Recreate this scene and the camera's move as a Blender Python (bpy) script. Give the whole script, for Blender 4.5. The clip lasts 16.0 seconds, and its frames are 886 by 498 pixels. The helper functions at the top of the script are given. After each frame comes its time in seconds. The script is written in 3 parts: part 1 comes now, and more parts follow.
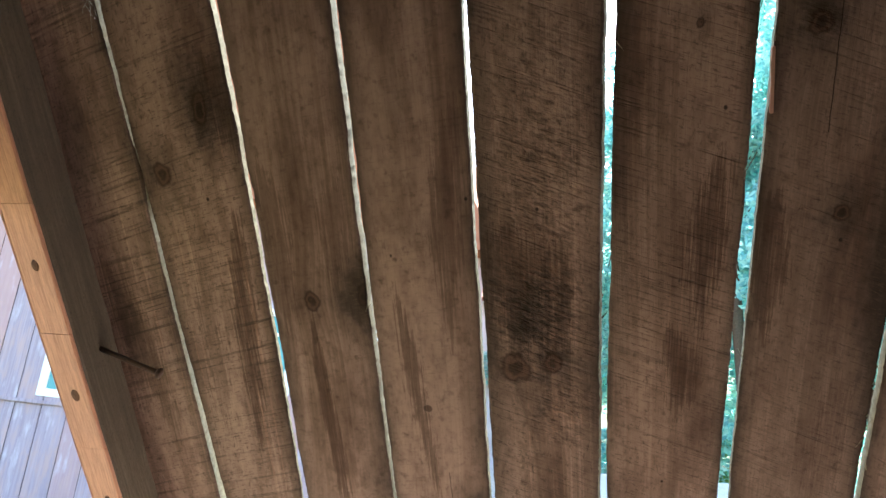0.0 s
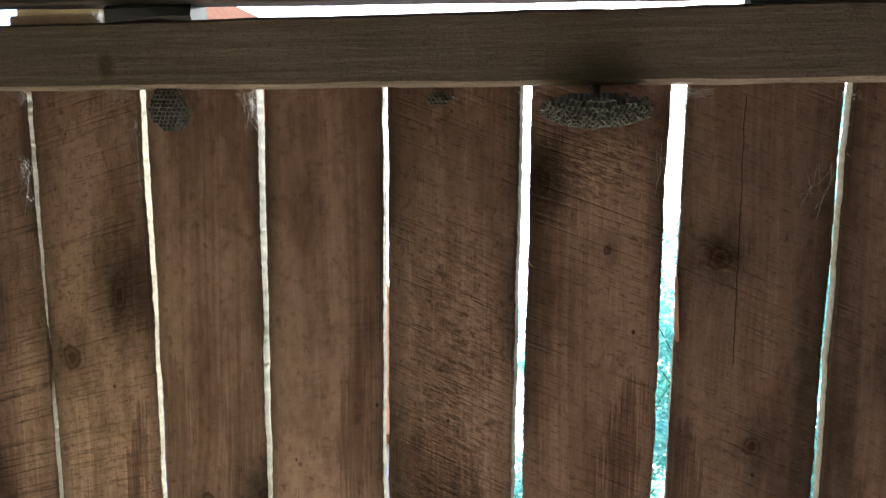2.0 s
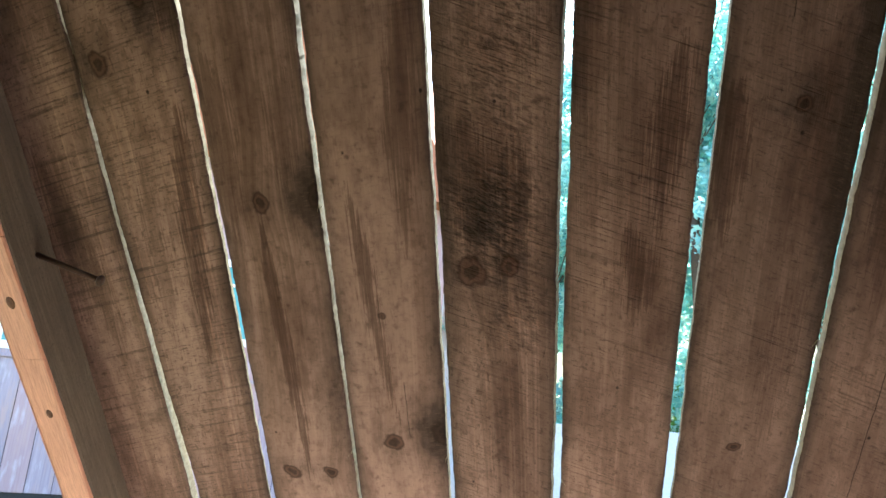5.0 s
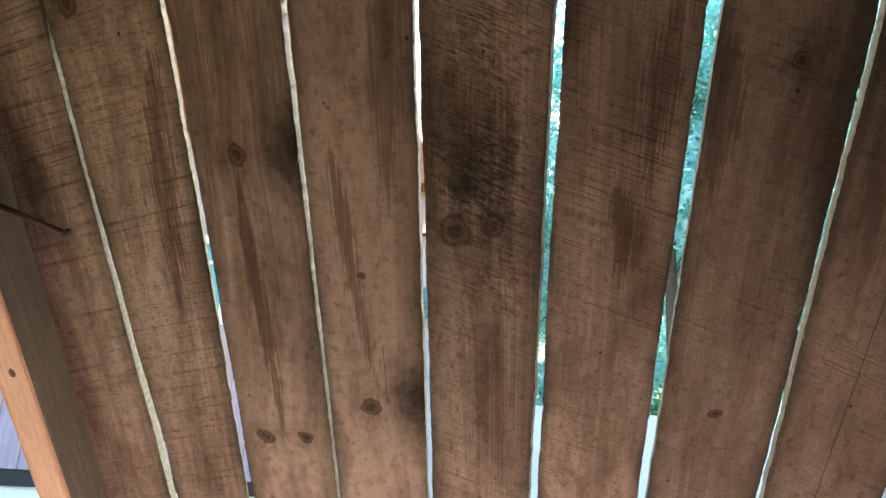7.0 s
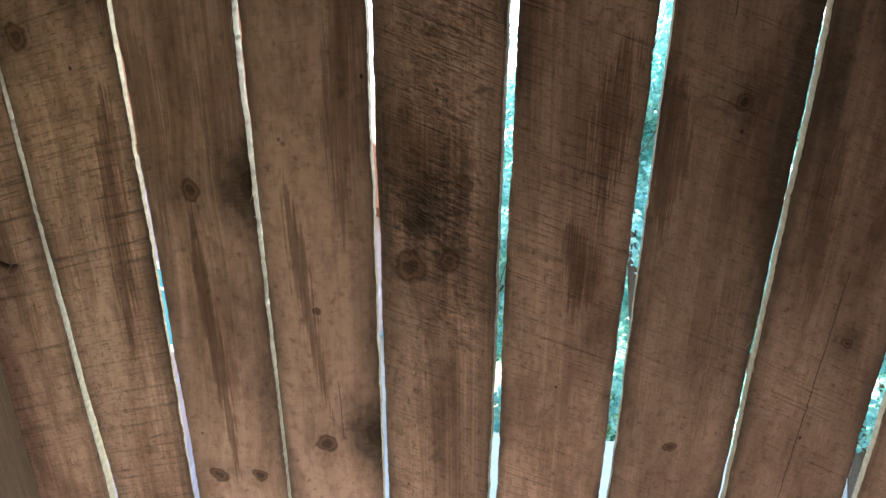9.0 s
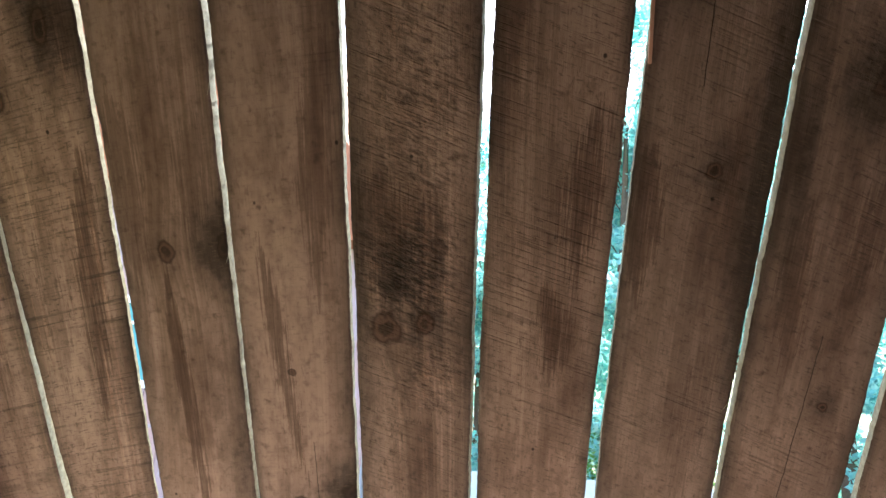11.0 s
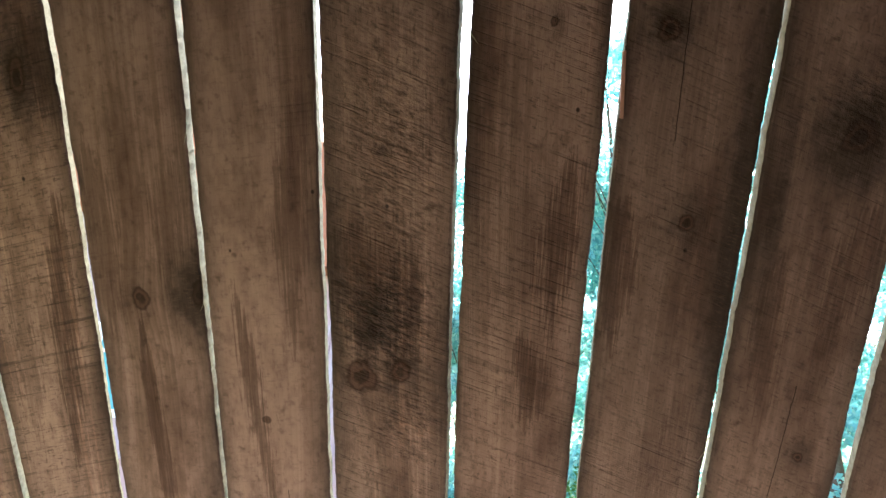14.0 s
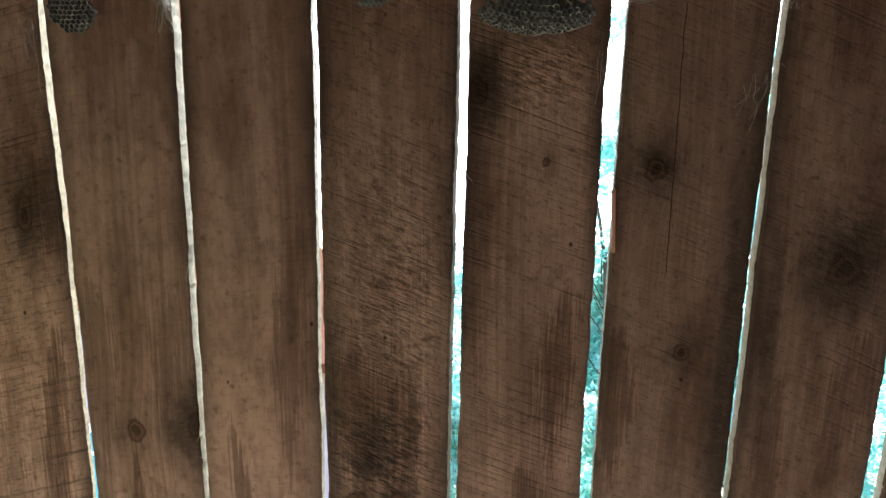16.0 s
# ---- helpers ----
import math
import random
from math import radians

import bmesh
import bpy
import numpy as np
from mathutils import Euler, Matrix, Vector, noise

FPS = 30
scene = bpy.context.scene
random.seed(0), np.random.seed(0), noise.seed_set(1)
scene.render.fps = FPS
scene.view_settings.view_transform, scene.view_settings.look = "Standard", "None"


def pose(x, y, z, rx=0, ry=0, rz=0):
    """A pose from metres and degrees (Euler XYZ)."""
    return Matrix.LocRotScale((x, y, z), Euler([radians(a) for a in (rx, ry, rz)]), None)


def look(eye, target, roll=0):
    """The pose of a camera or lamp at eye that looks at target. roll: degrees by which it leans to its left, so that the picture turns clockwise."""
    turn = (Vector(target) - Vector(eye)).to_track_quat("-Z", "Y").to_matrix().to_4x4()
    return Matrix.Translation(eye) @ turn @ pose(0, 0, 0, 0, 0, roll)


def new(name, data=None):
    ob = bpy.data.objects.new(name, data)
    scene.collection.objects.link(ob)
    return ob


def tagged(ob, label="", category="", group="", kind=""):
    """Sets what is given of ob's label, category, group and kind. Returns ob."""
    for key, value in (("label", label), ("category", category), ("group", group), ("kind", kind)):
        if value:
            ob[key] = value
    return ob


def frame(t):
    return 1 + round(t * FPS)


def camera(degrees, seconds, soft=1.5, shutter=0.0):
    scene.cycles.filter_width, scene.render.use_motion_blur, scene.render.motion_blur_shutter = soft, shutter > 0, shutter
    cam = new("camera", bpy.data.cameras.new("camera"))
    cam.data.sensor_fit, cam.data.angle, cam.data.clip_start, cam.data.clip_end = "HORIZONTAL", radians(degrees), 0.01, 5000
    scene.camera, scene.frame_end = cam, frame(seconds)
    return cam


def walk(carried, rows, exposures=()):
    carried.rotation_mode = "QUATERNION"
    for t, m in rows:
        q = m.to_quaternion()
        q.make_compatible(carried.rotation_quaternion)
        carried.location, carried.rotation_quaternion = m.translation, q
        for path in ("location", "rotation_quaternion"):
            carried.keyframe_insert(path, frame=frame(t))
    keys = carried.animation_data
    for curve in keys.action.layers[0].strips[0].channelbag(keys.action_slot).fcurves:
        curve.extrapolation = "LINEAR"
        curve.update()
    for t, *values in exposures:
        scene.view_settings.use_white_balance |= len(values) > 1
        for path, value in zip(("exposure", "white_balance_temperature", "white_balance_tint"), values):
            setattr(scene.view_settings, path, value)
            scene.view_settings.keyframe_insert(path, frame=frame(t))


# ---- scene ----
cam = camera(61.7, 16.0)
# the board roof leans over the camera; its frame: x along the rail, y outwards, z up the boards
ROOF = pose(0, 0, 0.96, 42, 0, 0)
METRES, EYE, TILT, LEAN, TURN = 8.0, 1.5, 0.0, 0.0, 0.0
PATH = [
    (0, (0.161, -0.98, 1.805), (-0.277, 0.813, 1.036), -4.5),
    (0.5, (0.188, -0.96, 1.81), (-0.269, 0.903, 1.244), -3.9),
    (1, (0.21, -0.962, 1.838), (-0.219, 0.968, 1.531), -2.4),
    (1.5, (0.217, -0.963, 1.837), (-0.187, 0.98, 1.592), -1.2),
    (2, (0.236, -0.955, 1.817), (-0.138, 0.991, 1.546), 0.3),
    (2.5, (0.242, -0.938, 1.81), (-0.092, 1.002, 1.46), 1.0),
    (3, (0.243, -0.937, 1.798), (-0.062, 0.988, 1.348), 0.8),
    (3.5, (0.225, -0.943, 1.774), (-0.069, 0.955, 1.216), 0.0),
    (4, (0.208, -0.948, 1.752), (-0.106, 0.91, 1.082), -1.1),
    (4.5, (0.19, -0.958, 1.733), (-0.145, 0.853, 0.951), -2.2),
    (5, (0.172, -0.978, 1.709), (-0.174, 0.787, 0.833), -3.0),
    (5.2, (0.174, -0.973, 1.709), (-0.172, 0.772, 0.797), -3.1),
    (7.3, (0.156, -0.967, 1.661), (-0.105, 0.79, 0.741), -0.9),
    (7.5, (0.162, -0.96, 1.669), (-0.088, 0.805, 0.763), -0.9),
    (8, (0.163, -0.965, 1.667), (-0.06, 0.816, 0.786), -0.2),
    (8.5, (0.168, -0.963, 1.668), (-0.031, 0.827, 0.799), 0.2),
    (9, (0.172, -0.961, 1.676), (-0.019, 0.836, 0.819), 0.3),
    (9.5, (0.172, -0.959, 1.677), (-0.007, 0.849, 0.839), 0.4),
    (10, (0.18, -0.947, 1.697), (0.005, 0.874, 0.888), 0.6),
    (12.5, (0.199, -0.945, 1.72), (0.023, 0.902, 0.974), 0.8),
    (13, (0.198, -0.945, 1.72), (0.038, 0.91, 0.988), 1.1),
    (13.5, (0.201, -0.944, 1.725), (0.054, 0.919, 1.011), 1.5),
    (14, (0.213, -0.935, 1.741), (0.061, 0.932, 1.042), 1.3),
    (14.5, (0.213, -0.94, 1.752), (0.064, 0.952, 1.122), 1.1),
    (15, (0.204, -0.937, 1.776), (0.074, 0.971, 1.19), 0.9),
    (15.5, (0.207, -0.937, 1.777), (0.069, 0.994, 1.276), 0.8),
    (16, (0.206, -0.935, 1.797), (0.063, 1.005, 1.332), 0.9),
]
walk(cam, [(t, ROOF @ look(eye, target, roll)) for t, eye, target, roll in PATH], exposures=[(0.0, 3.15, 5800, 5), (0.5, 3.2, 5800, 5), (1.5, 3.5, 5800, 5), (3.0, 3.6, 5800, 5), (4.0, 3.35, 5800, 5), (5.0, 3.2, 5800, 5), (7.5, 3.1, 5800, 5), (8.5, 3.2, 5800, 5), (12.5, 3.35, 5800, 5), (16.0, 3.4, 5800, 5)])

# ---- light ----
SUN_EL, SUN_AZ = radians(56), radians(12)   # height, and turn from +y towards +x
world = bpy.data.worlds.new("sky")
scene.world = world
world.use_nodes = True
wn = world.node_tree.nodes
sky = wn.new("ShaderNodeTexSky")
sky.sky_type = "NISHITA"
sky.sun_disc = False
sky.sun_elevation, sky.sun_rotation = SUN_EL, SUN_AZ
sky.dust_density = 2.5
wn["Background"].inputs[1].default_value = 0.15
world.node_tree.links.new(sky.outputs[0], wn["Background"].inputs[0])
sun = new("sun", bpy.data.lights.new("sun", "SUN"))
sun.data.energy, sun.data.angle, sun.data.color = 5.0, radians(0.6), (1.0, 0.95, 0.86)
sun.matrix_world = look((0, 0, 0), (-math.sin(SUN_AZ) * math.cos(SUN_EL), -math.cos(SUN_AZ) * math.cos(SUN_EL), -math.sin(SUN_EL)))


# ---- materials ----
class Nodes:
    """A small helper for writing node materials."""

    def __init__(self, name, rough=0.8, spec=0.25):
        self.m = bpy.data.materials.new(name)
        self.m.use_nodes = True
        self.t = self.m.node_tree
        self.out = self.t.nodes["Material Output"]
        self.b = self.t.nodes["Principled BSDF"]
        self.b.inputs["Roughness"].default_value = rough
        self.b.inputs["Specular IOR Level"].default_value = spec

    def put(self, sock, v):
        if isinstance(v, bpy.types.NodeSocket):
            self.t.links.new(v, sock)
        elif isinstance(v, (tuple, list)) and len(v) == 3 and sock.type == "RGBA":
            sock.default_value = (*v, 1)
        else:
            sock.default_value = v

    def math(self, op, a, b=0.0, c=0.0, clamp=False):
        n = self.t.nodes.new("ShaderNodeMath")
        n.operation, n.use_clamp = op, clamp
        for i, v in enumerate((a, b, c)):
            self.put(n.inputs[i], v)
        return n.outputs[0]

    def vec(self, x, y, z):
        n = self.t.nodes.new("ShaderNodeCombineXYZ")
        for i, v in enumerate((x, y, z)):
            self.put(n.inputs[i], v)
        return n.outputs[0]

    def xyz(self):
        n = self.t.nodes.new("ShaderNodeTexCoord")
        s = self.t.nodes.new("ShaderNodeSeparateXYZ")
        self.t.links.new(n.outputs["Object"], s.inputs[0])
        return s.outputs[0], s.outputs[1], s.outputs[2]

    def rand(self):
        return self.t.nodes.new("ShaderNodeObjectInfo").outputs["Random"]

    def island(self):
        return self.t.nodes.new("ShaderNodeNewGeometry").outputs["Random Per Island"]

    def attr(self, name):
        n = self.t.nodes.new("ShaderNodeAttribute")
        n.attribute_name = name
        return n.outputs["Fac"]

    def noise(self, v, scale=1.0, detail=3.0, rough=0.55, w=0.0, distort=0.0):
        n = self.t.nodes.new("ShaderNodeTexNoise")
        n.noise_dimensions = "4D"
        self.put(n.inputs["Vector"], v)
        self.put(n.inputs["W"], w)
        n.inputs["Scale"].default_value = scale
        n.inputs["Detail"].default_value = detail
        n.inputs["Roughness"].default_value = rough
        n.inputs["Distortion"].default_value = distort
        return n.outputs["Fac"]

    def ramp(self, f, stops):
        n = self.t.nodes.new("ShaderNodeValToRGB")
        e = n.color_ramp.elements
        while len(e) < len(stops):
            e.new(0.5)
        for k, (p, c) in zip(e, stops):
            k.position = p
            k.color = (c, c, c, 1) if isinstance(c, (int, float)) else (*c, 1)
        self.put(n.inputs[0], f)
        return n.outputs[0]

    def mix(self, f, a, b, kind="MIX"):
        n = self.t.nodes.new("ShaderNodeMix")
        n.data_type, n.blend_type = "RGBA", kind
        self.put(n.inputs[0], f)
        self.put(n.inputs[6], a)
        self.put(n.inputs[7], b)
        return n.outputs[2]

    def bump(self, h, strength=0.4, dist=0.002):
        n = self.t.nodes.new("ShaderNodeBump")
        n.inputs["Strength"].default_value, n.inputs["Distance"].default_value = strength, dist
        self.put(n.inputs["Height"], h)
        self.t.links.new(n.outputs[0], self.b.inputs["Normal"])

    def colour(self, c):
        self.put(self.b.inputs["Base Color"], c)
        return self.m


def sawn_board(name, light, mid, dark, slope, saw=1.0, plaid=0.5, gouge=0.4):
    """Rough-sawn pine: soft grain from the 'ring' attribute, knots, ragged heart streaks, torn patches, saw scores at a slope."""
    n = Nodes(name, 0.9, 0.08)
    x, y, z = n.xyz()
    w = n.math("MULTIPLY", n.rand(), 37.0)

    def wave(kx, kz, detail=3.0, rough=0.6, shift=0.0, across=None):
        u = n.math("MULTIPLY", x if across is None else across, kx)
        return n.noise(n.vec(u, 0.0, n.math("MULTIPLY", z, kz)), 1.0, detail, rough, n.math("ADD", w, shift))

    edge, ring, knot, halo = n.attr("edge"), n.attr("ring"), n.attr("knot"), n.attr("halo")
    streak, depth, torn, crack = n.attr("streak"), n.attr("streak_dark"), n.attr("torn"), n.attr("crack")
    grain = wave(430.0, 1.4, 3.0, 0.6, 0.0, ring)
    band = wave(95.0, 0.6, 2.0, 0.5, 1.0, ring)
    fibre = wave(620.0, 9.0, 3.0, 0.6)
    stain = wave(13.0, 4.0, 5.0, 0.6, 9.0)
    tone = wave(5.0, 1.7, 3.0, 0.5, 13.0)
    finger = wave(260.0, 9.0, 4.0, 0.65, 17.0)
    mottle = wave(60.0, 38.0, 4.0, 0.65, 19.0)
    fleck = wave(240.0, 70.0, 3.0, 0.65, 3.0)
    col = n.mix(n.ramp(grain, [(0.34, 0.0), (0.72, 0.62)]), light, mid)
    col = n.mix(n.ramp(band, [(0.44, 0.0), (0.60, 0.75)]), col, mid)
    col = n.mix(n.ramp(tone, [(0.38, 0.0), (0.64, 0.8)]), col, tuple(min(0.9, c * 1.25) for c in light))
    col = n.mix(n.ramp(stain, [(0.48, 0.0), (0.68, 0.72)]), col, dark)
    col = n.mix(n.ramp(mottle, [(0.34, 0.30), (0.52, 0.0)]), col, dark)
    # heart streaks with ragged, fingered rims
    reach = n.math("ADD", streak, n.math("MULTIPLY", n.math("SUBTRACT", finger, 0.5), 5.0))
    body = n.math("MULTIPLY", n.ramp(reach, [(0.05, 0.0), (0.20, 0.50), (0.9, 0.88)]), depth)
    rim_line = n.math("MULTIPLY", n.ramp(reach, [(0.05, 0.0), (0.13, 0.30), (0.24, 0.0)]), depth)
    col = n.mix(n.math("MULTIPLY", body, n.ramp(fibre, [(0.32, 1.0), (0.70, 0.72)])), col, dark)
    col = n.mix(rim_line, col, (0.05, 0.022, 0.012))
    col = n.mix(n.ramp(fibre, [(0.34, 0.08 + 0.08 * saw), (0.50, 0.0)]), col, (0.07, 0.04, 0.026))
    col = n.mix(n.ramp(fleck, [(0.33, 0.16 + 0.30 * saw), (0.43, 0.0)]), col, (0.05, 0.03, 0.02))
    # uneven darkening towards both edges of the board
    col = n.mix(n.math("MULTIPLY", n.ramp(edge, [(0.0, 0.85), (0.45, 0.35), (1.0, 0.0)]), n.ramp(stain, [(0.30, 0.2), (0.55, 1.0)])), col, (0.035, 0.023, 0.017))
    # scores left by the saw blade: long, slightly bowed, across the board
    sag = n.math("MULTIPLY", n.math("MULTIPLY", n.math("SUBTRACT", x, 0.1), n.math("SUBTRACT", x, 0.1)), 0.10)
    along = n.math("ADD", n.math("ADD", z, n.math("MULTIPLY", x, slope)), sag)

    def cut(kx, ka, detail, rough, shift):
        return n.noise(n.vec(n.math("MULTIPLY", x, kx), 0.0, n.math("MULTIPLY", along, ka)), 1.0, detail, rough, n.math("ADD", w, shift))

    score = cut(4.0, 210.0, 2.0, 0.65, 2.0)
    coarse = cut(0.9, 62.0, 0.0, 0.5, 4.0)
    dash = cut(75.0, 330.0, 3.0, 0.65, 8.0)
    patch = n.ramp(wave(8.0, 5.0, 3.0, 0.55, 6.0), [(0.42, 0.10), (0.62, 1.0)])
    patch = n.math("MAXIMUM", patch, torn)
    broken = n.ramp(cut(34.0, 120.0, 2.0, 0.6, 0.0), [(0.38, 0.05), (0.54, 1.0)])
    lines = n.math("MULTIPLY", n.math("MULTIPLY", n.ramp(score, [(0.34, 1.0), (0.43, 0.0)]), patch), broken)
    deep = n.math("MULTIPLY", n.math("MULTIPLY", n.ramp(coarse, [(0.475, 0.0), (0.494, 1.0), (0.506, 1.0), (0.525, 0.0)]), n.math("ADD", n.math("MULTIPLY", patch, 0.7), 0.3)), n.math("ADD", n.math("MULTIPLY", broken, 0.6), 0.4))
    ridge = n.math("MULTIPLY", n.math("MULTIPLY", n.ramp(score, [(0.56, 0.0), (0.68, 1.0)]), patch), broken)
    # cuts drawn dark and ridges pale: the relief's shading is in the colour too
    col = n.mix(n.math("MULTIPLY", lines, min(1.0, 0.45 * saw)), col, (0.06, 0.036, 0.025))
    col = n.mix(n.math("MULTIPLY", deep, gouge), col, (0.03, 0.021, 0.015))
    col = n.mix(n.math("MULTIPLY", ridge, min(1.0, 0.35 * saw)), col, (1.5, 1.46, 1.42), "MULTIPLY")
    # paler upright fibres that cross the scores
    comb = wave(190.0, 1.0, 1.0, 0.5, 23.0)
    col = n.mix(n.math("MULTIPLY", n.math("MULTIPLY", n.ramp(comb, [(0.58, 0.0), (0.66, 1.0)]), patch), 0.55 * plaid), col, (1.45, 1.40, 1.36), "MULTIPLY")
    col = n.mix(n.ramp(dash, [(0.34, 0.55 * min(1.0, saw)), (0.44, 0.0)]), col, (0.035, 0.021, 0.015))
    # fibres torn up round the knots, with light and shade of their relief coloured in
    rip = cut(62.0, 140.0, 4.0, 0.66, 37.0)
    col = n.mix(n.math("MULTIPLY", torn, n.ramp(rip, [(0.40, 0.9), (0.50, 0.0)])), col, (0.024, 0.015, 0.011))
    col = n.mix(n.math("MULTIPLY", torn, n.ramp(rip, [(0.54, 0.0), (0.66, 0.8)])), col, (1.7, 1.6, 1.5), "MULTIPLY")
    # worm holes and specks
    v = n.t.nodes.new("ShaderNodeTexVoronoi")
    v.inputs["Scale"].default_value = 13.0
    n.put(v.inputs["Vector"], n.vec(x, w, n.math("MULTIPLY", z, 0.8)))
    col = n.mix(n.ramp(v.outputs["Distance"], [(0.022, 0.9), (0.040, 0.0)]), col, (0.02, 0.012, 0.009))
    # dark surrounds and knots with their own rings
    dark_mask = n.math("MULTIPLY", halo, n.ramp(mottle, [(0.28, 1.0), (0.68, 0.62)]))
    col = n.mix(n.ramp(dark_mask, [(0.04, 0.0), (0.5, 0.72), (1.0, 0.95)]), col, (0.020, 0.013, 0.009))
    col = n.mix(n.math("MULTIPLY", halo, n.ramp(dash, [(0.55, 0.0), (0.66, 0.35)])), col, (0.17, 0.10, 0.066))
    warp = n.math("ADD", knot, n.math("MULTIPLY", n.math("SUBTRACT", wave(70.0, 70.0, 2.0, 0.5, 29.0), 0.5), 1.0))
    turns = n.math("ADD", n.math("MULTIPLY", n.math("SINE", n.math("MULTIPLY", n.math("ADD", warp, 0.06), 11.0)), 0.5), 0.5)
    kcol = n.mix(n.ramp(turns, [(0.1, 0.0), (0.9, 1.0)]), (0.038, 0.018, 0.011), (0.078, 0.037, 0.023))
    kcol = n.mix(n.ramp(warp, [(0.16, 0.7), (0.30, 0.3), (0.42, 0.0), (0.72, 0.0), (1.0, 0.7)]), kcol, (0.016, 0.009, 0.006))
    kcol = n.mix(n.ramp(halo, [(0.45, 0.0), (0.95, 0.75)]), kcol, (0.016, 0.009, 0.006))
    col = n.mix(n.ramp(warp, [(0.10, 0.0), (0.36, 0.8), (1.0, 0.85)]), col, kcol)
    # a hairline shake along the grain
    shake = n.math("ABSOLUTE", n.math("ADD", crack, n.math("MULTIPLY", n.math("SUBTRACT", wave(3.0, 26.0, 3.0, 0.6, 31.0), 0.5), 0.006)))
    shake = n.ramp(n.math("MULTIPLY", shake, 500.0), [(0.15, 1.0), (0.36, 0.0)])
    col = n.mix(n.math("MULTIPLY", shake, 0.85), col, (0.018, 0.011, 0.008))
    h = n.math("ADD", n.math("MULTIPLY", grain, 0.25), n.math("MULTIPLY", fibre, 0.25))
    h = n.math("SUBTRACT", h, n.math("MULTIPLY", lines, 0.5 * saw))
    h = n.math("SUBTRACT", h, n.math("MULTIPLY", deep, gouge))
    h = n.math("ADD", h, n.math("MULTIPLY", fleck, 0.3))
    h = n.math("ADD", h, n.math("MULTIPLY", n.math("MULTIPLY", rip, torn), 4.0))
    h = n.math("SUBTRACT", h, n.math("MULTIPLY", shake, 0.8))
    n.bump(h, 0.7, 0.002)
    return n.colour(col)


TAN, BROWN, HEART = (0.270, 0.165, 0.123), (0.148, 0.082, 0.056), (0.056, 0.025, 0.015)
SAWN_UP = sawn_board("sawn_pine_rising", TAN, BROWN, HEART, -0.17, 1.2, 1.4, 0.6)
SAWN_DOWN = sawn_board("sawn_pine_falling", (0.258, 0.158, 0.114), (0.139, 0.080, 0.055), HEART, 0.30, 0.95, 0.8, 0.35)
SAWN_GREY = sawn_board("sawn_pine_dull", (0.195, 0.121, 0.087), (0.106, 0.062, 0.043), HEART, 0.31, 0.9, 0.6, 0.22)
SAWN_ROUGH = sawn_board("sawn_pine_torn", (0.258, 0.160, 0.116), (0.122, 0.071, 0.049), HEART, 0.38, 1.3, 1.2, 0.45)
SAWN_PLAIN = sawn_board("sawn_pine_smooth", TAN, (0.148, 0.084, 0.056), HEART, -0.12, 0.35, 0.15, 0.08)


def timber(name, light, dark, stain=0.4):
    """Framing lumber: grain along the longest axis of the piece, which is z or x in its own frame by the 'along' attribute."""
    n = Nodes(name, 0.8, 0.25)
    x, y, z = n.xyz()
    a, b, c = n.attr("run"), n.attr("across"), n.attr("depth")
    w = n.math("MULTIPLY", n.rand(), 21.0)
    g = n.noise(n.vec(n.math("MULTIPLY", b, 150.0), n.math("MULTIPLY", c, 150.0), n.math("MULTIPLY", a, 4.0)), 1.0, 4.0, 0.6, w)
    f = n.noise(n.vec(n.math("MULTIPLY", b, 700.0), n.math("MULTIPLY", c, 700.0), n.math("MULTIPLY", a, 30.0)), 1.0, 2.0, 0.6, w)
    s = n.noise(n.vec(x, y, z), 7.0, 4.0, 0.6, w)
    col = n.mix(n.ramp(g, [(0.3, 0.0), (0.7, 1.0)]), light, dark)
    col = n.mix(n.ramp(s, [(0.48, 0.0), (0.75, stain)]), col, (0.06, 0.042, 0.032))
    col = n.mix(n.ramp(f, [(0.35, 0.3), (0.6, 0.0)]), col, (0.05, 0.03, 0.02))
    k = n.t.nodes.new("ShaderNodeTexVoronoi")
    k.inputs["Scale"].default_value = 5.5
    n.put(k.inputs["Vector"], n.vec(x, n.math("ADD", y, w), n.math("MULTIPLY", z, 0.7)))
    col = n.mix(n.ramp(k.outputs["Distance"], [(0.05, 0.8), (0.10, 0.0)]), col, (0.05, 0.026, 0.015))
    p = n.noise(n.vec(x, y, z), 330.0, 4.0, 0.7, w)
    col = n.mix(n.ramp(p, [(0.36, min(0.55, stain)), (0.46, 0.0)]), col, (0.03, 0.021, 0.016))
    col = n.mix(n.ramp(p, [(0.58, 0.0), (0.72, min(0.5, stain))]), col, (1.5, 1.45, 1.4), "MULTIPLY")
    n.bump(n.math("ADD", n.math("ADD", g, n.math("MULTIPLY", f, 0.6)), n.math("MULTIPLY", p, 0.9)), 0.55, 0.0015)
    return n.colour(col)


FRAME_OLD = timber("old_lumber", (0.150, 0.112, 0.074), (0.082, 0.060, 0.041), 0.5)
FRAME_RAIL = timber("grey_brown_lumber", (0.200, 0.146, 0.105), (0.105, 0.077, 0.057), 0.6)
FRAME_DARK = timber("dark_lumber", (0.085, 0.066, 0.050), (0.042, 0.032, 0.025), 0.6)
FRAME_OLIVE = timber("olive_lumber", (0.26, 0.215, 0.120), (0.15, 0.122, 0.068), 0.6)
# near-black so that the added, unseen walls swallow bounced light
FRAME_SHUT = timber("light_blocking_boards", (0.055, 0.045, 0.037), (0.032, 0.026, 0.021), 0.5)
FRAME_PALE = timber("pale_lumber", (0.66, 0.325, 0.215), (0.52, 0.245, 0.160), 0.12)


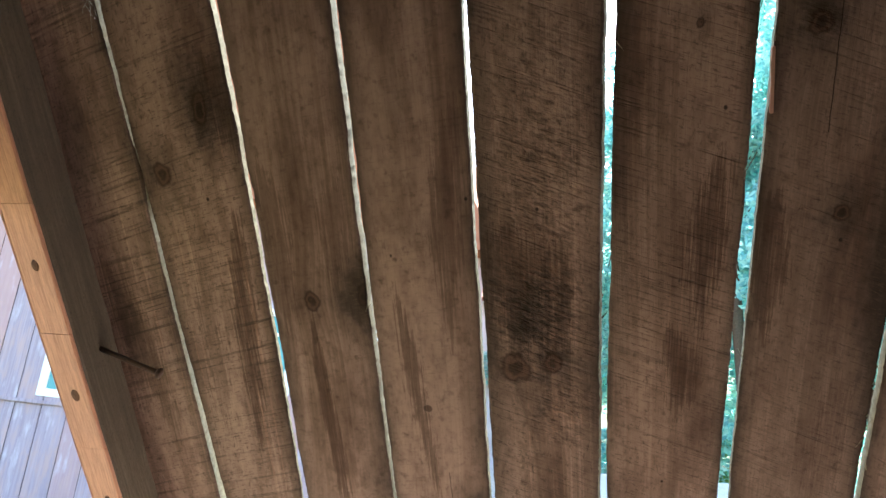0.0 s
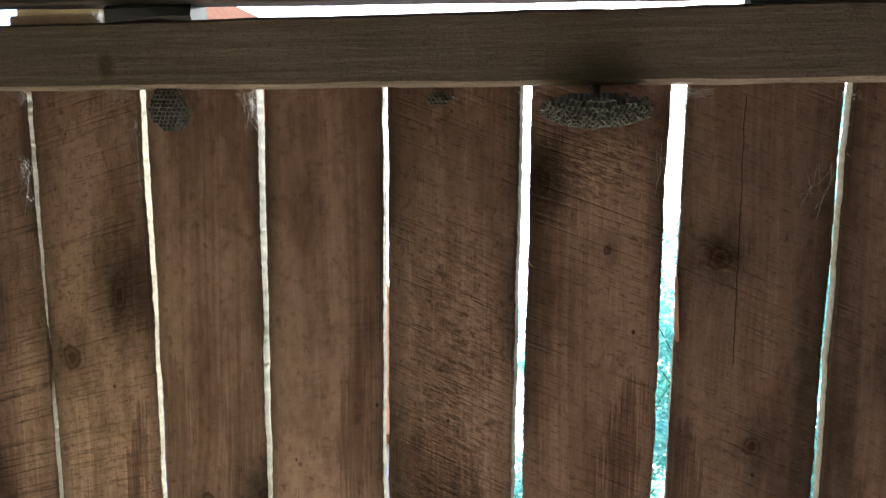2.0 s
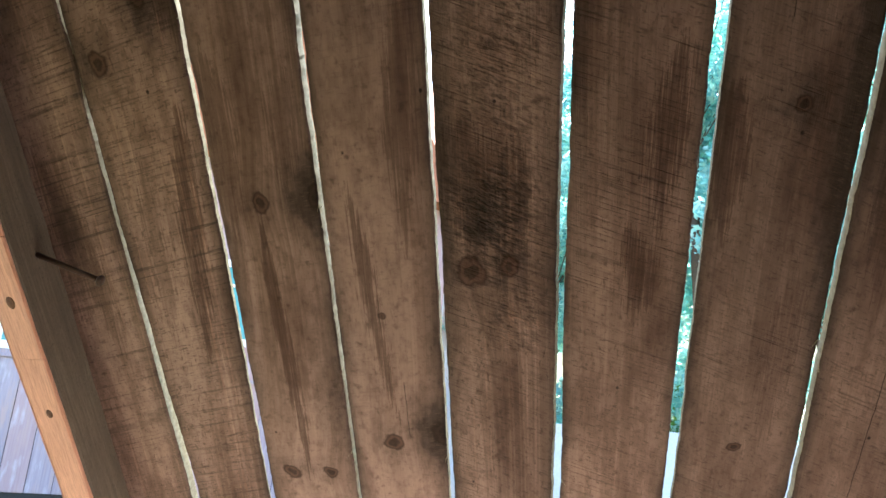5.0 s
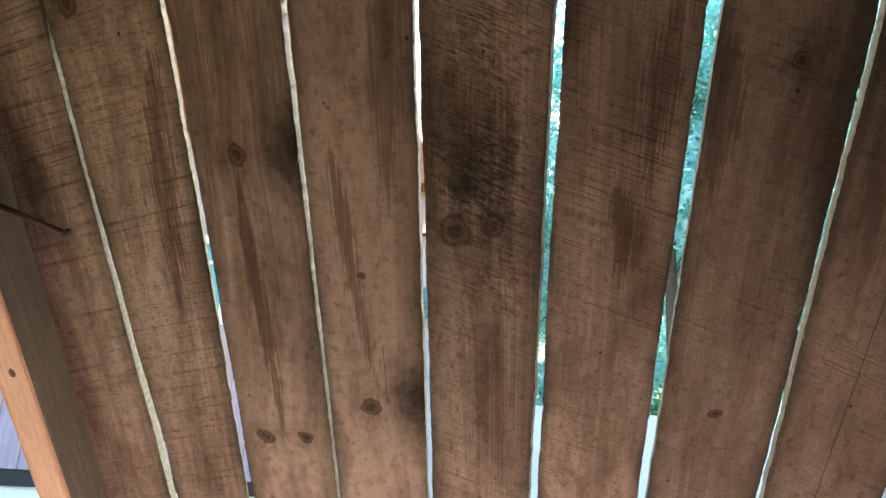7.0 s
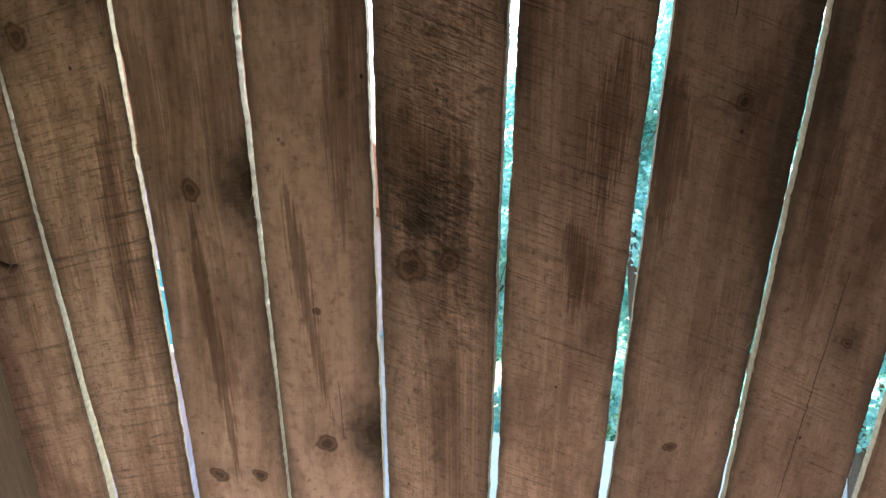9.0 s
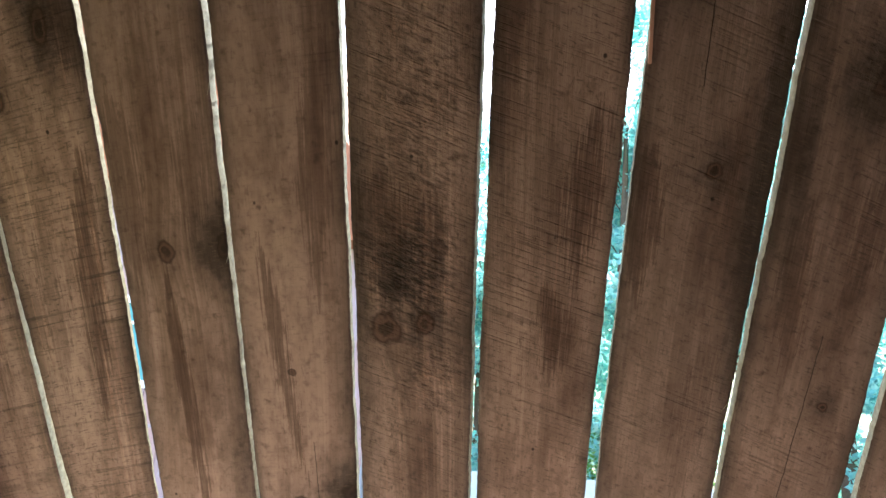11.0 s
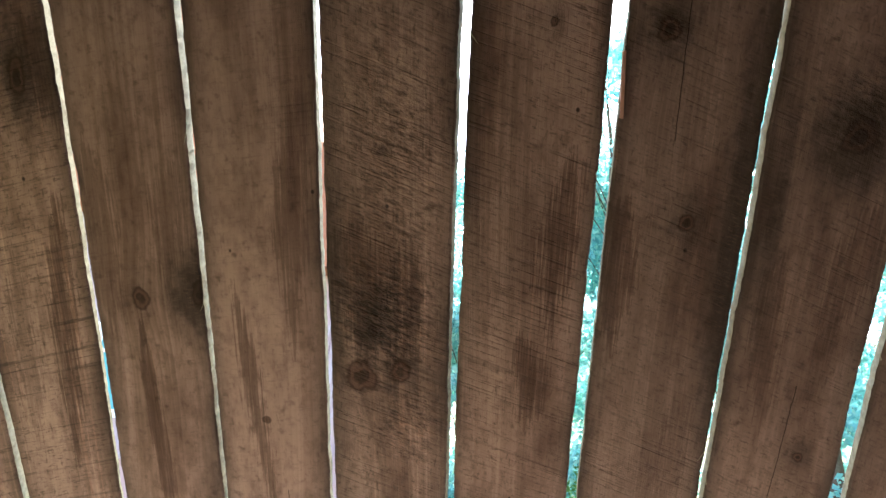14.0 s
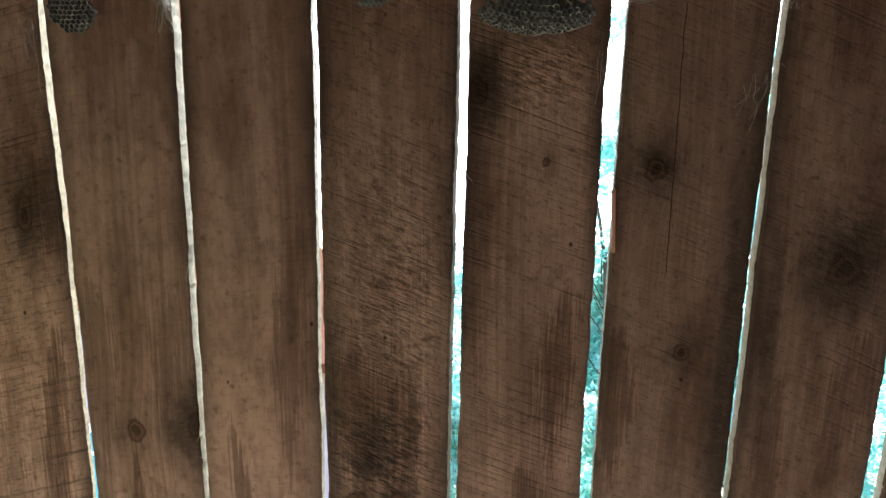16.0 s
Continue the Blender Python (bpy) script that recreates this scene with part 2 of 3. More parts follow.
def plain(name, c1, c2, scale=6.0, rough=0.8, spec=0.25, metal=0.0, bump=0.3, dist=0.004):
    n = Nodes(name, rough, spec)
    v = n.vec(*n.xyz())
    f = n.noise(v, scale, 5.0, 0.6)
    g = n.noise(v, scale * 9, 3.0, 0.6)
    col = n.mix(n.ramp(f, [(0.3, 0.0), (0.7, 1.0)]), c1, c2)
    col = n.mix(n.ramp(g, [(0.35, 0.25), (0.6, 0.0)]), col, tuple(k * 0.5 for k in c1))
    n.b.inputs["Metallic"].default_value = metal
    n.bump(n.math("ADD", f, n.math("MULTIPLY", g, 0.4)), bump, dist)
    return n.colour(col)


RUST = plain("rusty_nail", (0.10, 0.045, 0.025), (0.05, 0.03, 0.022), 300.0, 0.75, 0.4, 0.4, 0.3, 0.0005)
KNOT = plain("knot_wood", (0.16, 0.07, 0.04), (0.07, 0.03, 0.018), 200.0, 0.8, 0.2, 0, 0.4, 0.001)
PAPER = plain("wasp_paper", (0.20, 0.19, 0.165), (0.085, 0.08, 0.07), 90.0, 0.9, 0.1, 0, 0.3, 0.001)
WEB = plain("spider_silk", (0.50, 0.50, 0.48), (0.35, 0.35, 0.34), 80.0, 0.6, 0.3, 0, 0.0)
EARTH = plain("earth_floor", (0.11, 0.085, 0.065), (0.07, 0.054, 0.042), 5.0, 0.95, 0.1, 0, 0.5, 0.02)
PLASTER = plain("white_render", (0.72, 0.70, 0.68), (0.62, 0.60, 0.58), 3.0, 0.9, 0.15)
PAVE = plain("pale_concrete", (0.64, 0.565, 0.49), (0.54, 0.475, 0.41), 4.0, 0.9, 0.15)
WHITE = plain("white_paint", (0.80, 0.80, 0.78), (0.72, 0.72, 0.70), 9.0, 0.5, 0.4)
TILE = plain("orange_roof_tile", (0.34, 0.125, 0.060), (0.25, 0.09, 0.042), 8.0, 0.8, 0.2)
DARKGAP = plain("near_black", (0.05, 0.048, 0.045), (0.035, 0.033, 0.03), 5.0, 0.9, 0.1)
BARK = plain("bark", (0.16, 0.115, 0.08), (0.085, 0.06, 0.045), 25.0, 0.95, 0.1, 0, 0.8, 0.01)


def siding():
    n = Nodes("weathered_siding", 0.75, 0.25)
    x, y, z = n.xyz()
    w = n.math("MULTIPLY", n.rand(), 30.0)
    g = n.noise(n.vec(n.math("MULTIPLY", x, 40.0), n.math("MULTIPLY", y, 40.0), n.math("MULTIPLY", z, 1.2)), 1.0, 4.0, 0.6, w)
    col = n.mix(n.ramp(g, [(0.3, 0.0), (0.7, 1.0)]), (0.36, 0.290, 0.315), (0.25, 0.195, 0.22))
    col = n.mix(n.ramp(n.rand(), [(0.35, 0.0), (0.9, 0.75)]), col, (0.42, 0.235, 0.200))
    blot = n.noise(n.vec(n.math("MULTIPLY", x, 9.0), n.math("MULTIPLY", y, 9.0), n.math("MULTIPLY", z, 2.2)), 1.0, 4.0, 0.6, w)
    col = n.mix(n.ramp(blot, [(0.50, 0.0), (0.66, 0.7)]), col, (0.40, 0.27, 0.235))
    col = n.mix(n.ramp(blot, [(0.30, 0.6), (0.44, 0.0)]), col, (0.50, 0.45, 0.47))
    n.bump(g, 0.4, 0.003)
    return n.colour(col)


def foliage(name, c1, c2, c3):
    n = Nodes(name, 0.55, 0.35)
    f = n.island()
    col = n.ramp(f, [(0.0, c1), (0.5, c2), (1.0, c3)])
    n.b.inputs["Transmission Weight"].default_value = 0.0
    tr = n.t.nodes.new("ShaderNodeBsdfTranslucent")
    mx = n.t.nodes.new("ShaderNodeMixShader")
    mx.inputs[0].default_value = 0.62
    n.put(tr.inputs[0], n.mix(1.0, col, (1.35, 1.45, 1.4), "MULTIPLY"))
    n.t.links.new(n.b.outputs[0], mx.inputs[1])
    n.t.links.new(tr.outputs[0], mx.inputs[2])
    n.t.links.new(mx.outputs[0], n.out.inputs[0])
    return n.colour(col)


LEAF_A = foliage("tree_leaves", (0.18, 0.36, 0.35), (0.30, 0.52, 0.52), (0.55, 0.66, 0.58))
LEAF_B = foliage("shrub_leaves", (0.07, 0.15, 0.05), (0.13, 0.24, 0.06), (0.22, 0.32, 0.08))
SIDING = siding()
EDGE = plain("weathered_board_edge", (0.34, 0.295, 0.195), (0.17, 0.14, 0.087), 110.0, 0.9, 0.15, 0, 0.5, 0.002)


def grass_mat():
    n = Nodes("lawn", 0.9, 0.15)
    v = n.vec(*n.xyz())
    f = n.noise(v, 0.5, 5.0, 0.6)
    g = n.noise(v, 30.0, 3.0, 0.7)
    col = n.mix(n.ramp(f, [(0.35, 0.0), (0.7, 1.0)]), (0.125, 0.13, 0.062), (0.185, 0.165, 0.095))
    col = n.mix(n.ramp(g, [(0.35, 0.5), (0.65, 0.0)]), col, (0.04, 0.06, 0.02))
    n.bump(g, 0.8, 0.03)
    return n.colour(col)


LAWN = grass_mat()


def pane_mat():
    n = Nodes("teal_glass", 0.08, 0.5)
    return n.colour((0.06, 0.24, 0.24))


PANE = pane_mat()


# ---- building helpers ----
def mesh_of(name, verts, faces, mat, smooth=False):
    me = bpy.data.meshes.new(name)
    me.from_pydata([tuple(v) for v in verts], [], faces)
    me.materials.append(mat)
    if smooth:
        me.polygons.foreach_set("use_smooth", [True] * len(me.polygons))
    me.update()
    return me


def part(name, me, parent, label="", m=None):
    ob = new(name, me)
    ob.parent = parent
    if m is not None:
        ob.matrix_basis = m
    if label:
        ob["label"] = label
    return ob


def group_at(name, m, label, category="", kind="", group=""):
    ob = new(name)
    ob.matrix_basis = m
    ob.empty_display_size = 0.1
    return tagged(ob, label, category, group, kind)


def box_bm(lo, hi, bevel=0.0):
    bm = bmesh.new()
    bmesh.ops.create_cube(bm, size=1.0)
    for v in bm.verts:
        v.co = Vector([(lo[i] + hi[i]) / 2 + v.co[i] * (hi[i] - lo[i]) for i in range(3)])
    if bevel:
        bmesh.ops.bevel(bm, geom=bm.edges[:], offset=bevel, segments=2, affect="EDGES")
    return bm


def bm_mesh(name, bm, mat, smooth=False):
    me = bpy.data.meshes.new(name)
    bmesh.ops.recalc_face_normals(bm, faces=bm.faces[:])
    bm.to_mesh(me)
    bm.free()
    me.materials.append(mat)
    if smooth:
        me.polygons.foreach_set("use_smooth", [True] * len(me.polygons))
    return me


def box_mesh(name, lo, hi, mat, bevel=0.0):
    return bm_mesh(name, box_bm(lo, hi, bevel), mat)


def float_attr(me, name, values):
    me.attributes.new(name, "FLOAT", "POINT").data.foreach_set("value", np.asarray(values, dtype=np.float32))


def beam_mesh(name, length, wide, deep, mat, axis="z", seed=0, rough=0.0015):
    """A sawn beam from the origin along axis (z or x), width in x (or z), depth in -y, with slightly uneven, worn arrises."""
    n = max(8, int(length / 0.025))
    rnd = np.random.RandomState(seed)
    c = 0.004
    prof = [(-wide / 2 + c, 0), (wide / 2 - c, 0), (wide / 2, -c), (wide / 2, -deep + c), (wide / 2 - c, -deep), (-wide / 2 + c, -deep), (-wide / 2, -deep + c), (-wide / 2, -c)]
    k = len(prof)
    verts, run, across, depth = [], [], [], []
    for i in range(n + 1):
        s = length * i / n
        for j, (a, d) in enumerate(prof):
            wob = [rough * noise.noise((s * 9, j * 3.7 + q * 11, seed)) + 0.6 * rough * noise.noise((s * 50, j * 5.1 + q * 7, seed)) for q in (0, 1)]
            a2, d2 = a + wob[0], d + wob[1]
            verts.append((a2, d2, s) if axis == "z" else (s, d2, a2))
            run.append(s), across.append(a), depth.append(d)
    faces = [(i * k + j, i * k + (j + 1) % k, (i + 1) * k + (j + 1) % k, (i + 1) * k + j) for i in range(n) for j in range(k)]
    faces += [tuple(range(k))[::-1], tuple(n * k + j for j in range(k))]
    me = bpy.data.meshes.new(name)
    me.from_pydata(verts, [], faces)
    bm = bmesh.new()
    bm.from_mesh(me)
    bmesh.ops.recalc_face_normals(bm, faces=bm.faces[:])
    bm.to_mesh(me)
    bm.free()
    me.materials.append(mat)
    float_attr(me, "run", run), float_attr(me, "across", across), float_attr(me, "depth", depth)
    return me


# ---- the sloping roof of sawn boards ----
S_LOW, S_TOP = 0.42, 1.984
# each gap: its middle high up, half way and low down, and its width there
GAPS = [
    ((-0.558, -0.549, -0.536), (0.0080, 0.0068, 0.0160)),
    ((-0.377, -0.371, -0.375), (0.0075, 0.0075, 0.0110)),
    ((-0.201, -0.202, -0.200), (0.0100, 0.0075, 0.0050)),
    ((-0.026, -0.027, -0.027), (0.0070, 0.0075, 0.0090)),
    ((0.158, 0.155, 0.156), (0.0140, 0.0128, 0.0155)),
    ((0.343, 0.341, 0.341), (0.0190, 0.0180, 0.0140)),
    ((0.533, 0.530, 0.529), (0.0078, 0.0086, 0.0105)),
    ((0.722, 0.722, 0.725), (0.0180, 0.0230, 0.0230)),
    ((0.912, 0.912, 0.912), (0.0100, 0.0100, 0.0100)),
]
# knots of each board: place across and along, half width, half height, how dark its surround is
KNOTS = {
    1: [(-0.512, 1.503, 0.014, 0.017, 0.35), (-0.428, 1.602, 0.012, 0.022, 0.6)],
    2: [(-0.298, 1.292, 0.014, 0.015, 0.2), (-0.205, 1.304, 0.017, 0.022, 1.0), (-0.322, 0.757, 0.015, 0.015, 0.2), (-0.248, 0.764, 0.012, 0.014, 0.2)],
    3: [(-0.124, 1.102, 0.006, 0.007, 0.1), (-0.124, 0.846, 0.016, 0.018, 0.2), (-0.036, 0.872, 0.018, 0.024, 1.0)],
    4: [(0.023, 1.186, 0.021, 0.028, 0.2), (0.079, 1.199, 0.014, 0.018, 0.4), (0.040, 1.262, 0.006, 0.008, 0.8)],
    5: [(0.265, 1.689, 0.005, 0.006, 0.2), (0.178, 1.775, 0.012, 0.016, 0.8)],
    6: [(0.452, 1.444, 0.010, 0.012, 0.4), (0.400, 1.683, 0.015, 0.013, 0.5), (0.432, 0.892, 0.010, 0.008, 0.0)],
    7: [(0.642, 1.563, 0.020, 0.024, 0.7), (0.653, 1.101, 0.007, 0.008, 0.3)],
}


# dark patches near knots and along board edges: place, half width, half height, how dark
DARK_PATCHES = {
    0: [(-0.640, 1.22, 0.030, 0.09, 0.45), (-0.655, 1.56, 0.030, 0.10, 0.5)],
    1: [(-0.420, 1.600, 0.032, 0.055, 0.75), (-0.530, 1.505, 0.022, 0.045, 0.6)],
    2: [(-0.228, 1.297, 0.036, 0.034, 1.0), (-0.300, 0.765, 0.040, 0.030, 0.35), (-0.222, 0.92, 0.030, 0.16, 0.45)],
    3: [(-0.056, 0.868, 0.040, 0.050, 0.9), (-0.040, 1.05, 0.018, 0.14, 0.45)],
    4: [(0.045, 1.285, 0.050, 0.060, 0.75), (0.000, 1.180, 0.020, 0.034, 0.4), (-0.010, 1.30, 0.022, 0.40, 0.5)],
    # the second lies behind the wide nest under the rail
    5: [(0.186, 1.765, 0.030, 0.045, 0.95), (0.255, 1.86, 0.07, 0.03, 0.6)],
    6: [(0.512, 1.45, 0.026, 0.32, 0.8), (0.402, 1.680, 0.026, 0.022, 0.8), (0.452, 1.444, 0.018, 0.020, 0.7)],
    7: [(0.640, 1.562, 0.034, 0.036, 0.9), (0.560, 1.45, 0.02, 0.2, 0.6)],
}
# dark heart streaks: top (across, along), bottom (across, along), half width, how dark
STREAKS = {
    0: [(-0.655, 1.36, -0.600, 1.00, 0.016, 0.5)],
    1: [(-0.398, 1.45, -0.446, 0.98, 0.010, 0.95), (-0.480, 1.34, -0.500, 1.02, 0.012, 0.4), (-0.395, 1.68, -0.385, 1.52, 0.016, 0.7)],
    2: [(-0.300, 1.26, -0.290, 0.74, 0.007, 0.85), (-0.350, 1.52, -0.338, 1.22, 0.012, 0.5), (-0.228, 1.50, -0.262, 1.30, 0.012, 0.45)],
    3: [(-0.160, 1.31, -0.112, 0.90, 0.008, 0.75), (-0.055, 1.60, -0.080, 1.22, 0.012, 0.55)],
    4: [(0.010, 1.42, 0.030, 1.22, 0.026, 0.6), (0.090, 1.40, 0.086, 1.20, 0.012, 0.6)],
    5: [(0.298, 1.53, 0.285, 1.26, 0.012, 0.95), (0.255, 1.27, 0.268, 1.11, 0.012, 0.8)],
    6: [(0.364, 1.48, 0.378, 1.25, 0.012, 0.75), (0.480, 1.20, 0.470, 0.90, 0.012, 0.4)],
    7: [(0.575, 1.40, 0.590, 1.14, 0.012, 0.6), (0.690, 1.48, 0.655, 1.28, 0.014, 0.6)],
}


# torn, whiskered patches: place, half width, half height, how rough
TORN = {
    1: [(-0.425, 1.60, 0.035, 0.07, 0.5)],
    4: [(0.055, 1.28, 0.075, 0.10, 1.0), (0.070, 1.50, 0.070, 0.22, 0.55), (0.090, 1.11, 0.05, 0.07, 0.7)],
    5: [(0.250, 1.80, 0.065, 0.05, 0.6)],
    6: [(0.402, 1.685, 0.022, 0.020, 0.8)],
    7: [(0.640, 1.60, 0.06, 0.06, 0.5)],
}
# hairline shakes: top (across, along), bottom (across, along)
SHAKES = {
    3: [(-0.098, 0.98, -0.094, 0.86)],
    6: [(0.420, 1.885, 0.424, 1.55)],
    7: [(0.632, 1.22, 0.610, 0.70)],
}


def bend(three, s):
    """A smooth curve through values at s = 1.9, 1.3 and 0.7."""
    u = np.clip((s - 0.7) / 1.2, 0.0, 1.0)
    a, b, c = three
    return c * (1 - u) * (1 - 2 * u) + 4 * b * u * (1 - u) + a * u * (2 * u - 1)


def rough_line(s, seed, amp):
    return np.array([amp * (noise.noise((v * 6, seed, 0)) + 0.7 * noise.noise((v * 24, seed, 3)) + 0.45 * noise.noise((v * 95, seed, 7)) + 0.3 * noise.noise((v * 230, seed, 5))) for v in s])


def board_mesh(i, left, right, knots, mat, thick=0.016, taper=0.0, flare=(0.0, 0.0), s_low=S_LOW, s_top=S_TOP):
    """One board: a fine front, two rough edges and a plain back. left and right give its edges along s."""
    s = np.concatenate([np.arange(s_low, 0.56, 0.04), np.arange(0.56, s_top, 0.005), [s_top]])
    nx = 48
    xl = left(s) + rough_line(s, i * 7.3, 0.0021)
    xr = right(s) + rough_line(s, i * 7.3 + 3.1, 0.0021)
    u = np.linspace(0, 1, nx + 1)
    X = xl[:, None] + (xr - xl)[:, None] * u[None, :]
    S = np.repeat(s[:, None], nx + 1, axis=1)
    mid = float((xl + xr).mean() / 2)
    rnd = np.random.RandomState(40 + i)
    heart = float((xl.mean() + xr.mean()) / 2 + rnd.choice((-1, 1)) * rnd.uniform(0.03, 0.09))
    tilt = rnd.choice((-1, 1)) * rnd.uniform(0.015, 0.035)
    deep = np.array([0.050 + 0.010 * noise.noise((v * 1.1, i * 3.3, 1.0)) + tilt * (v - 1.2) for v in s])
    wander = np.array([0.010 * noise.noise((v * 1.6, i * 5.1, 2.0)) for v in s])
    ring = np.sqrt((X - heart - wander[:, None]) ** 2 + deep[:, None] ** 2)
    knot, halo = np.zeros_like(X), np.zeros_like(X)
    lift = np.zeros_like(X)
    for kx, ks, rx, rs, dark in knots:
        ang = np.arctan2(S - ks, X - kx)
        wob = 1 + 0.10 * np.sin(2 * ang + kx * 90) + 0.06 * np.sin(3 * ang + ks * 50)
        q = np.sqrt(((X - kx) / rx) ** 2 + ((S - ks) / rs) ** 2) / wob
        ring += 0.012 * np.exp(-(((X - kx) / (2.4 * rx)) ** 2 + ((S - ks) / (5.0 * rs)) ** 2))
        knot = np.maximum(knot, np.clip(1.3 - q, 0, 1))
        halo = np.maximum(halo, min(1.0, dark * 1.25) * np.exp(-(((X - kx) / (2.6 * rx + 0.008)) ** 2 + ((S - ks) / (2.9 * rs + 0.01)) ** 2)))
        lift += 0.0012 * np.exp(-((q / 1.4) ** 2))
    for kx, ks, hx, hs, dark in DARK_PATCHES.get(i, []):
        soft = np.exp(-(((X - kx) / hx) ** 2 + ((S - ks) / hs) ** 2) ** 0.8)
        halo = np.maximum(halo, dark * soft)
    # streak: above 0 inside a streak, below 0 outside, in half widths
    streak, streak_dark = np.full_like(X, -2.0), np.zeros_like(X)
    for x0, s0, x1, s1, hw, dark in STREAKS.get(i, []):
        f = (s0 - S) / (s0 - s1)
        jig = np.array([[0.3 * noise.noise((v * 14, x0 * 40, 0)) + 0.3 * noise.noise((v * 45, x0 * 40, 5)) for v in s]]).T
        width = 1.45 * hw * np.clip(np.sin(np.clip(f, 0, 1) ** 0.75 * math.pi), 0, 1) ** 0.8 * (1.4 + jig) + 1e-5
        wide = 1.45 * hw
        off = np.abs(X - (x0 + (x1 - x0) * f + 0.004 * np.sin(f * 5 + x0 * 70)))
        q = np.where((f > -0.05) & (f < 1.05), np.clip((width - off) / wide, -2.0, 1.0), -2.0)
        streak_dark = np.where(q > -1.0, np.maximum(streak_dark, min(1.0, dark + 0.12) * (q > streak)), streak_dark)
        streak = np.maximum(streak, q)
    torn = np.zeros_like(X)
    for kx, ks, hx, hs, much in TORN.get(i, []):
        torn = np.maximum(torn, much * np.exp(-(((X - kx) / hx) ** 2 + ((S - ks) / hs) ** 2) ** 1.3))
    crack = np.full_like(X, 1.0)
    for x0, s0, x1, s1 in SHAKES.get(i, []):
        f = (s0 - S) / (s0 - s1)
        crack = np.where((f > 0) & (f < 1), X - (x0 + (x1 - x0) * f), crack)
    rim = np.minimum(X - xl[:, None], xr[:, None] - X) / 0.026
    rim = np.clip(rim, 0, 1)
    cup = 0.0015 * np.cos((u - 0.5) * math.pi)[None, :]
    warp = np.array([0.0015 * noise.noise((v * 1.3, i * 2.9, 4.0)) for v in s])[:, None]
    Y = -cup - warp - lift + 0.001
    Y[:, 0] += 0.0022
    Y[:, -1] += 0.0022
    n = nx + 1
    front = np.stack([X, Y, S], axis=2)
    back = np.stack([np.stack([xl - flare[0], thick + taper * (s - 1.0), s], 1), np.stack([xr + flare[1], thick + taper * (s - 1.0), s], 1)], axis=1)
    verts = np.concatenate([front, back], axis=1).reshape(-1, 3)
    k = n + 2
    faces = []
    for a in range(len(s) - 1):
        p, q = a * k, (a + 1) * k
        faces += [(p + j, p + j + 1, q + j + 1, q + j) for j in range(nx)]
        faces += [(p + nx, p + n + 1, q + n + 1, q + nx), (p + n + 1, p + n, q + n, q + n + 1), (p + n, p, q, q + n)]
    faces += [tuple(range(n)) + (n + 1, n), tuple((len(s) - 1) * k + j for j in reversed(list(range(n)) + [n + 1, n]))]
    me = mesh_of("board", verts, faces, mat)
    me.materials.append(EDGE)
    per = nx + 3
    idx = np.zeros(len(faces), dtype=np.int32)
    for a in range(len(s) - 1):
        idx[a * per + nx:(a + 1) * per] = 1
    me.polygons.foreach_set("material_index", idx)
    pad = lambda a: np.concatenate([a, a[:, :1], a[:, -1:]], axis=1).reshape(-1)
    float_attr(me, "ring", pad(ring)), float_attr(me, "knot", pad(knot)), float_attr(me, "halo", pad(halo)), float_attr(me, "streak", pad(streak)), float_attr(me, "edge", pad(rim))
    float_attr(me, "streak_dark", pad(streak_dark)), float_attr(me, "torn", pad(torn)), float_attr(me, "crack", pad(crack))
    return me


roof = group_at("roof_slope_front", ROOF, "steep underside of gapped rough-sawn brown boards", "roof", "structure")
MATS = [SAWN_UP, SAWN_UP, SAWN_PLAIN, SAWN_PLAIN, SAWN_ROUGH, SAWN_DOWN, SAWN_GREY, SAWN_GREY, SAWN_GREY]
# how far the outer arris stands out past the inner one, at either edge
FLARES = {0: (0.0, 0.002), 2: (0.0, 0.0015), 3: (0.0, 0.001), 4: (0.0, 0.0035), 5: (0.0, 0.002), 7: (0.0015, 0.0)}
THICKS = [0.020, 0.009, 0.018, 0.014, 0.014, 0.016, 0.016, 0.019, 0.018]
for i in range(9):
    if i == 0:
        left = lambda s: np.full_like(s, -0.735)
    else:
        left = lambda s, g=GAPS[i - 1]: bend(g[0], s) + bend(g[1], s) / 2
    right = lambda s, g=GAPS[i], swell=0.0065 if i == 0 else 0.0: bend(g[0], s) - bend(g[1], s) / 2 + swell * np.exp(-((s - 1.505) / 0.05) ** 2)
    part("board", board_mesh(i, left, right, KNOTS.get(i, []), MATS[i], THICKS[i], 0.011 if i == 1 else 0.003, FLARES.get(i, (0.0, 0.0))), roof)
# boards further along, out of reach
spare = board_mesh(30, lambda s: np.full_like(s, -0.09), lambda s: np.full_like(s, 0.09), [], SAWN_DOWN)
for k in range(6):
    part("board", spare, roof, m=pose(1.012 + 0.19 * k, 0, 0))
# upper course above the slot, unseen and widened to shut out light
for k in range(15):
    part("board", spare, roof, m=Matrix.Translation((-0.64 + 0.19 * k, 0.0, 2.03 - 0.42 * 0.80)) @ Matrix.Diagonal((1.055, 1, 0.80, 1)))
X_END = 2.10
part("rail", beam_mesh("rail", X_END + 0.674, 0.087, 0.038, FRAME_RAIL, "x", 3), roof, "old brown rail across the boards", pose(-0.674, -0.002, 1.937))
part("upper_rail", beam_mesh("upper_rail", X_END + 0.674, 0.089, 0.038, FRAME_DARK, "x", 5), roof, "dark weathered upper rail", pose(-0.674, -0.001, 2.0535, 0, 1.05, 0))
part("packing_block", beam_mesh("packing_block", 0.125, 0.022, 0.045, DARKGAP, "x", 8, 0.004), roof, "black weathered packing block", pose(-0.400, 0.004, 1.990))
part("packing_block", beam_mesh("packing_block", 0.30, 0.011, 0.042, DARKGAP, "x", 9, 0.002), roof, "black weathered packing block", pose(0.412, 0.003, 1.9855))
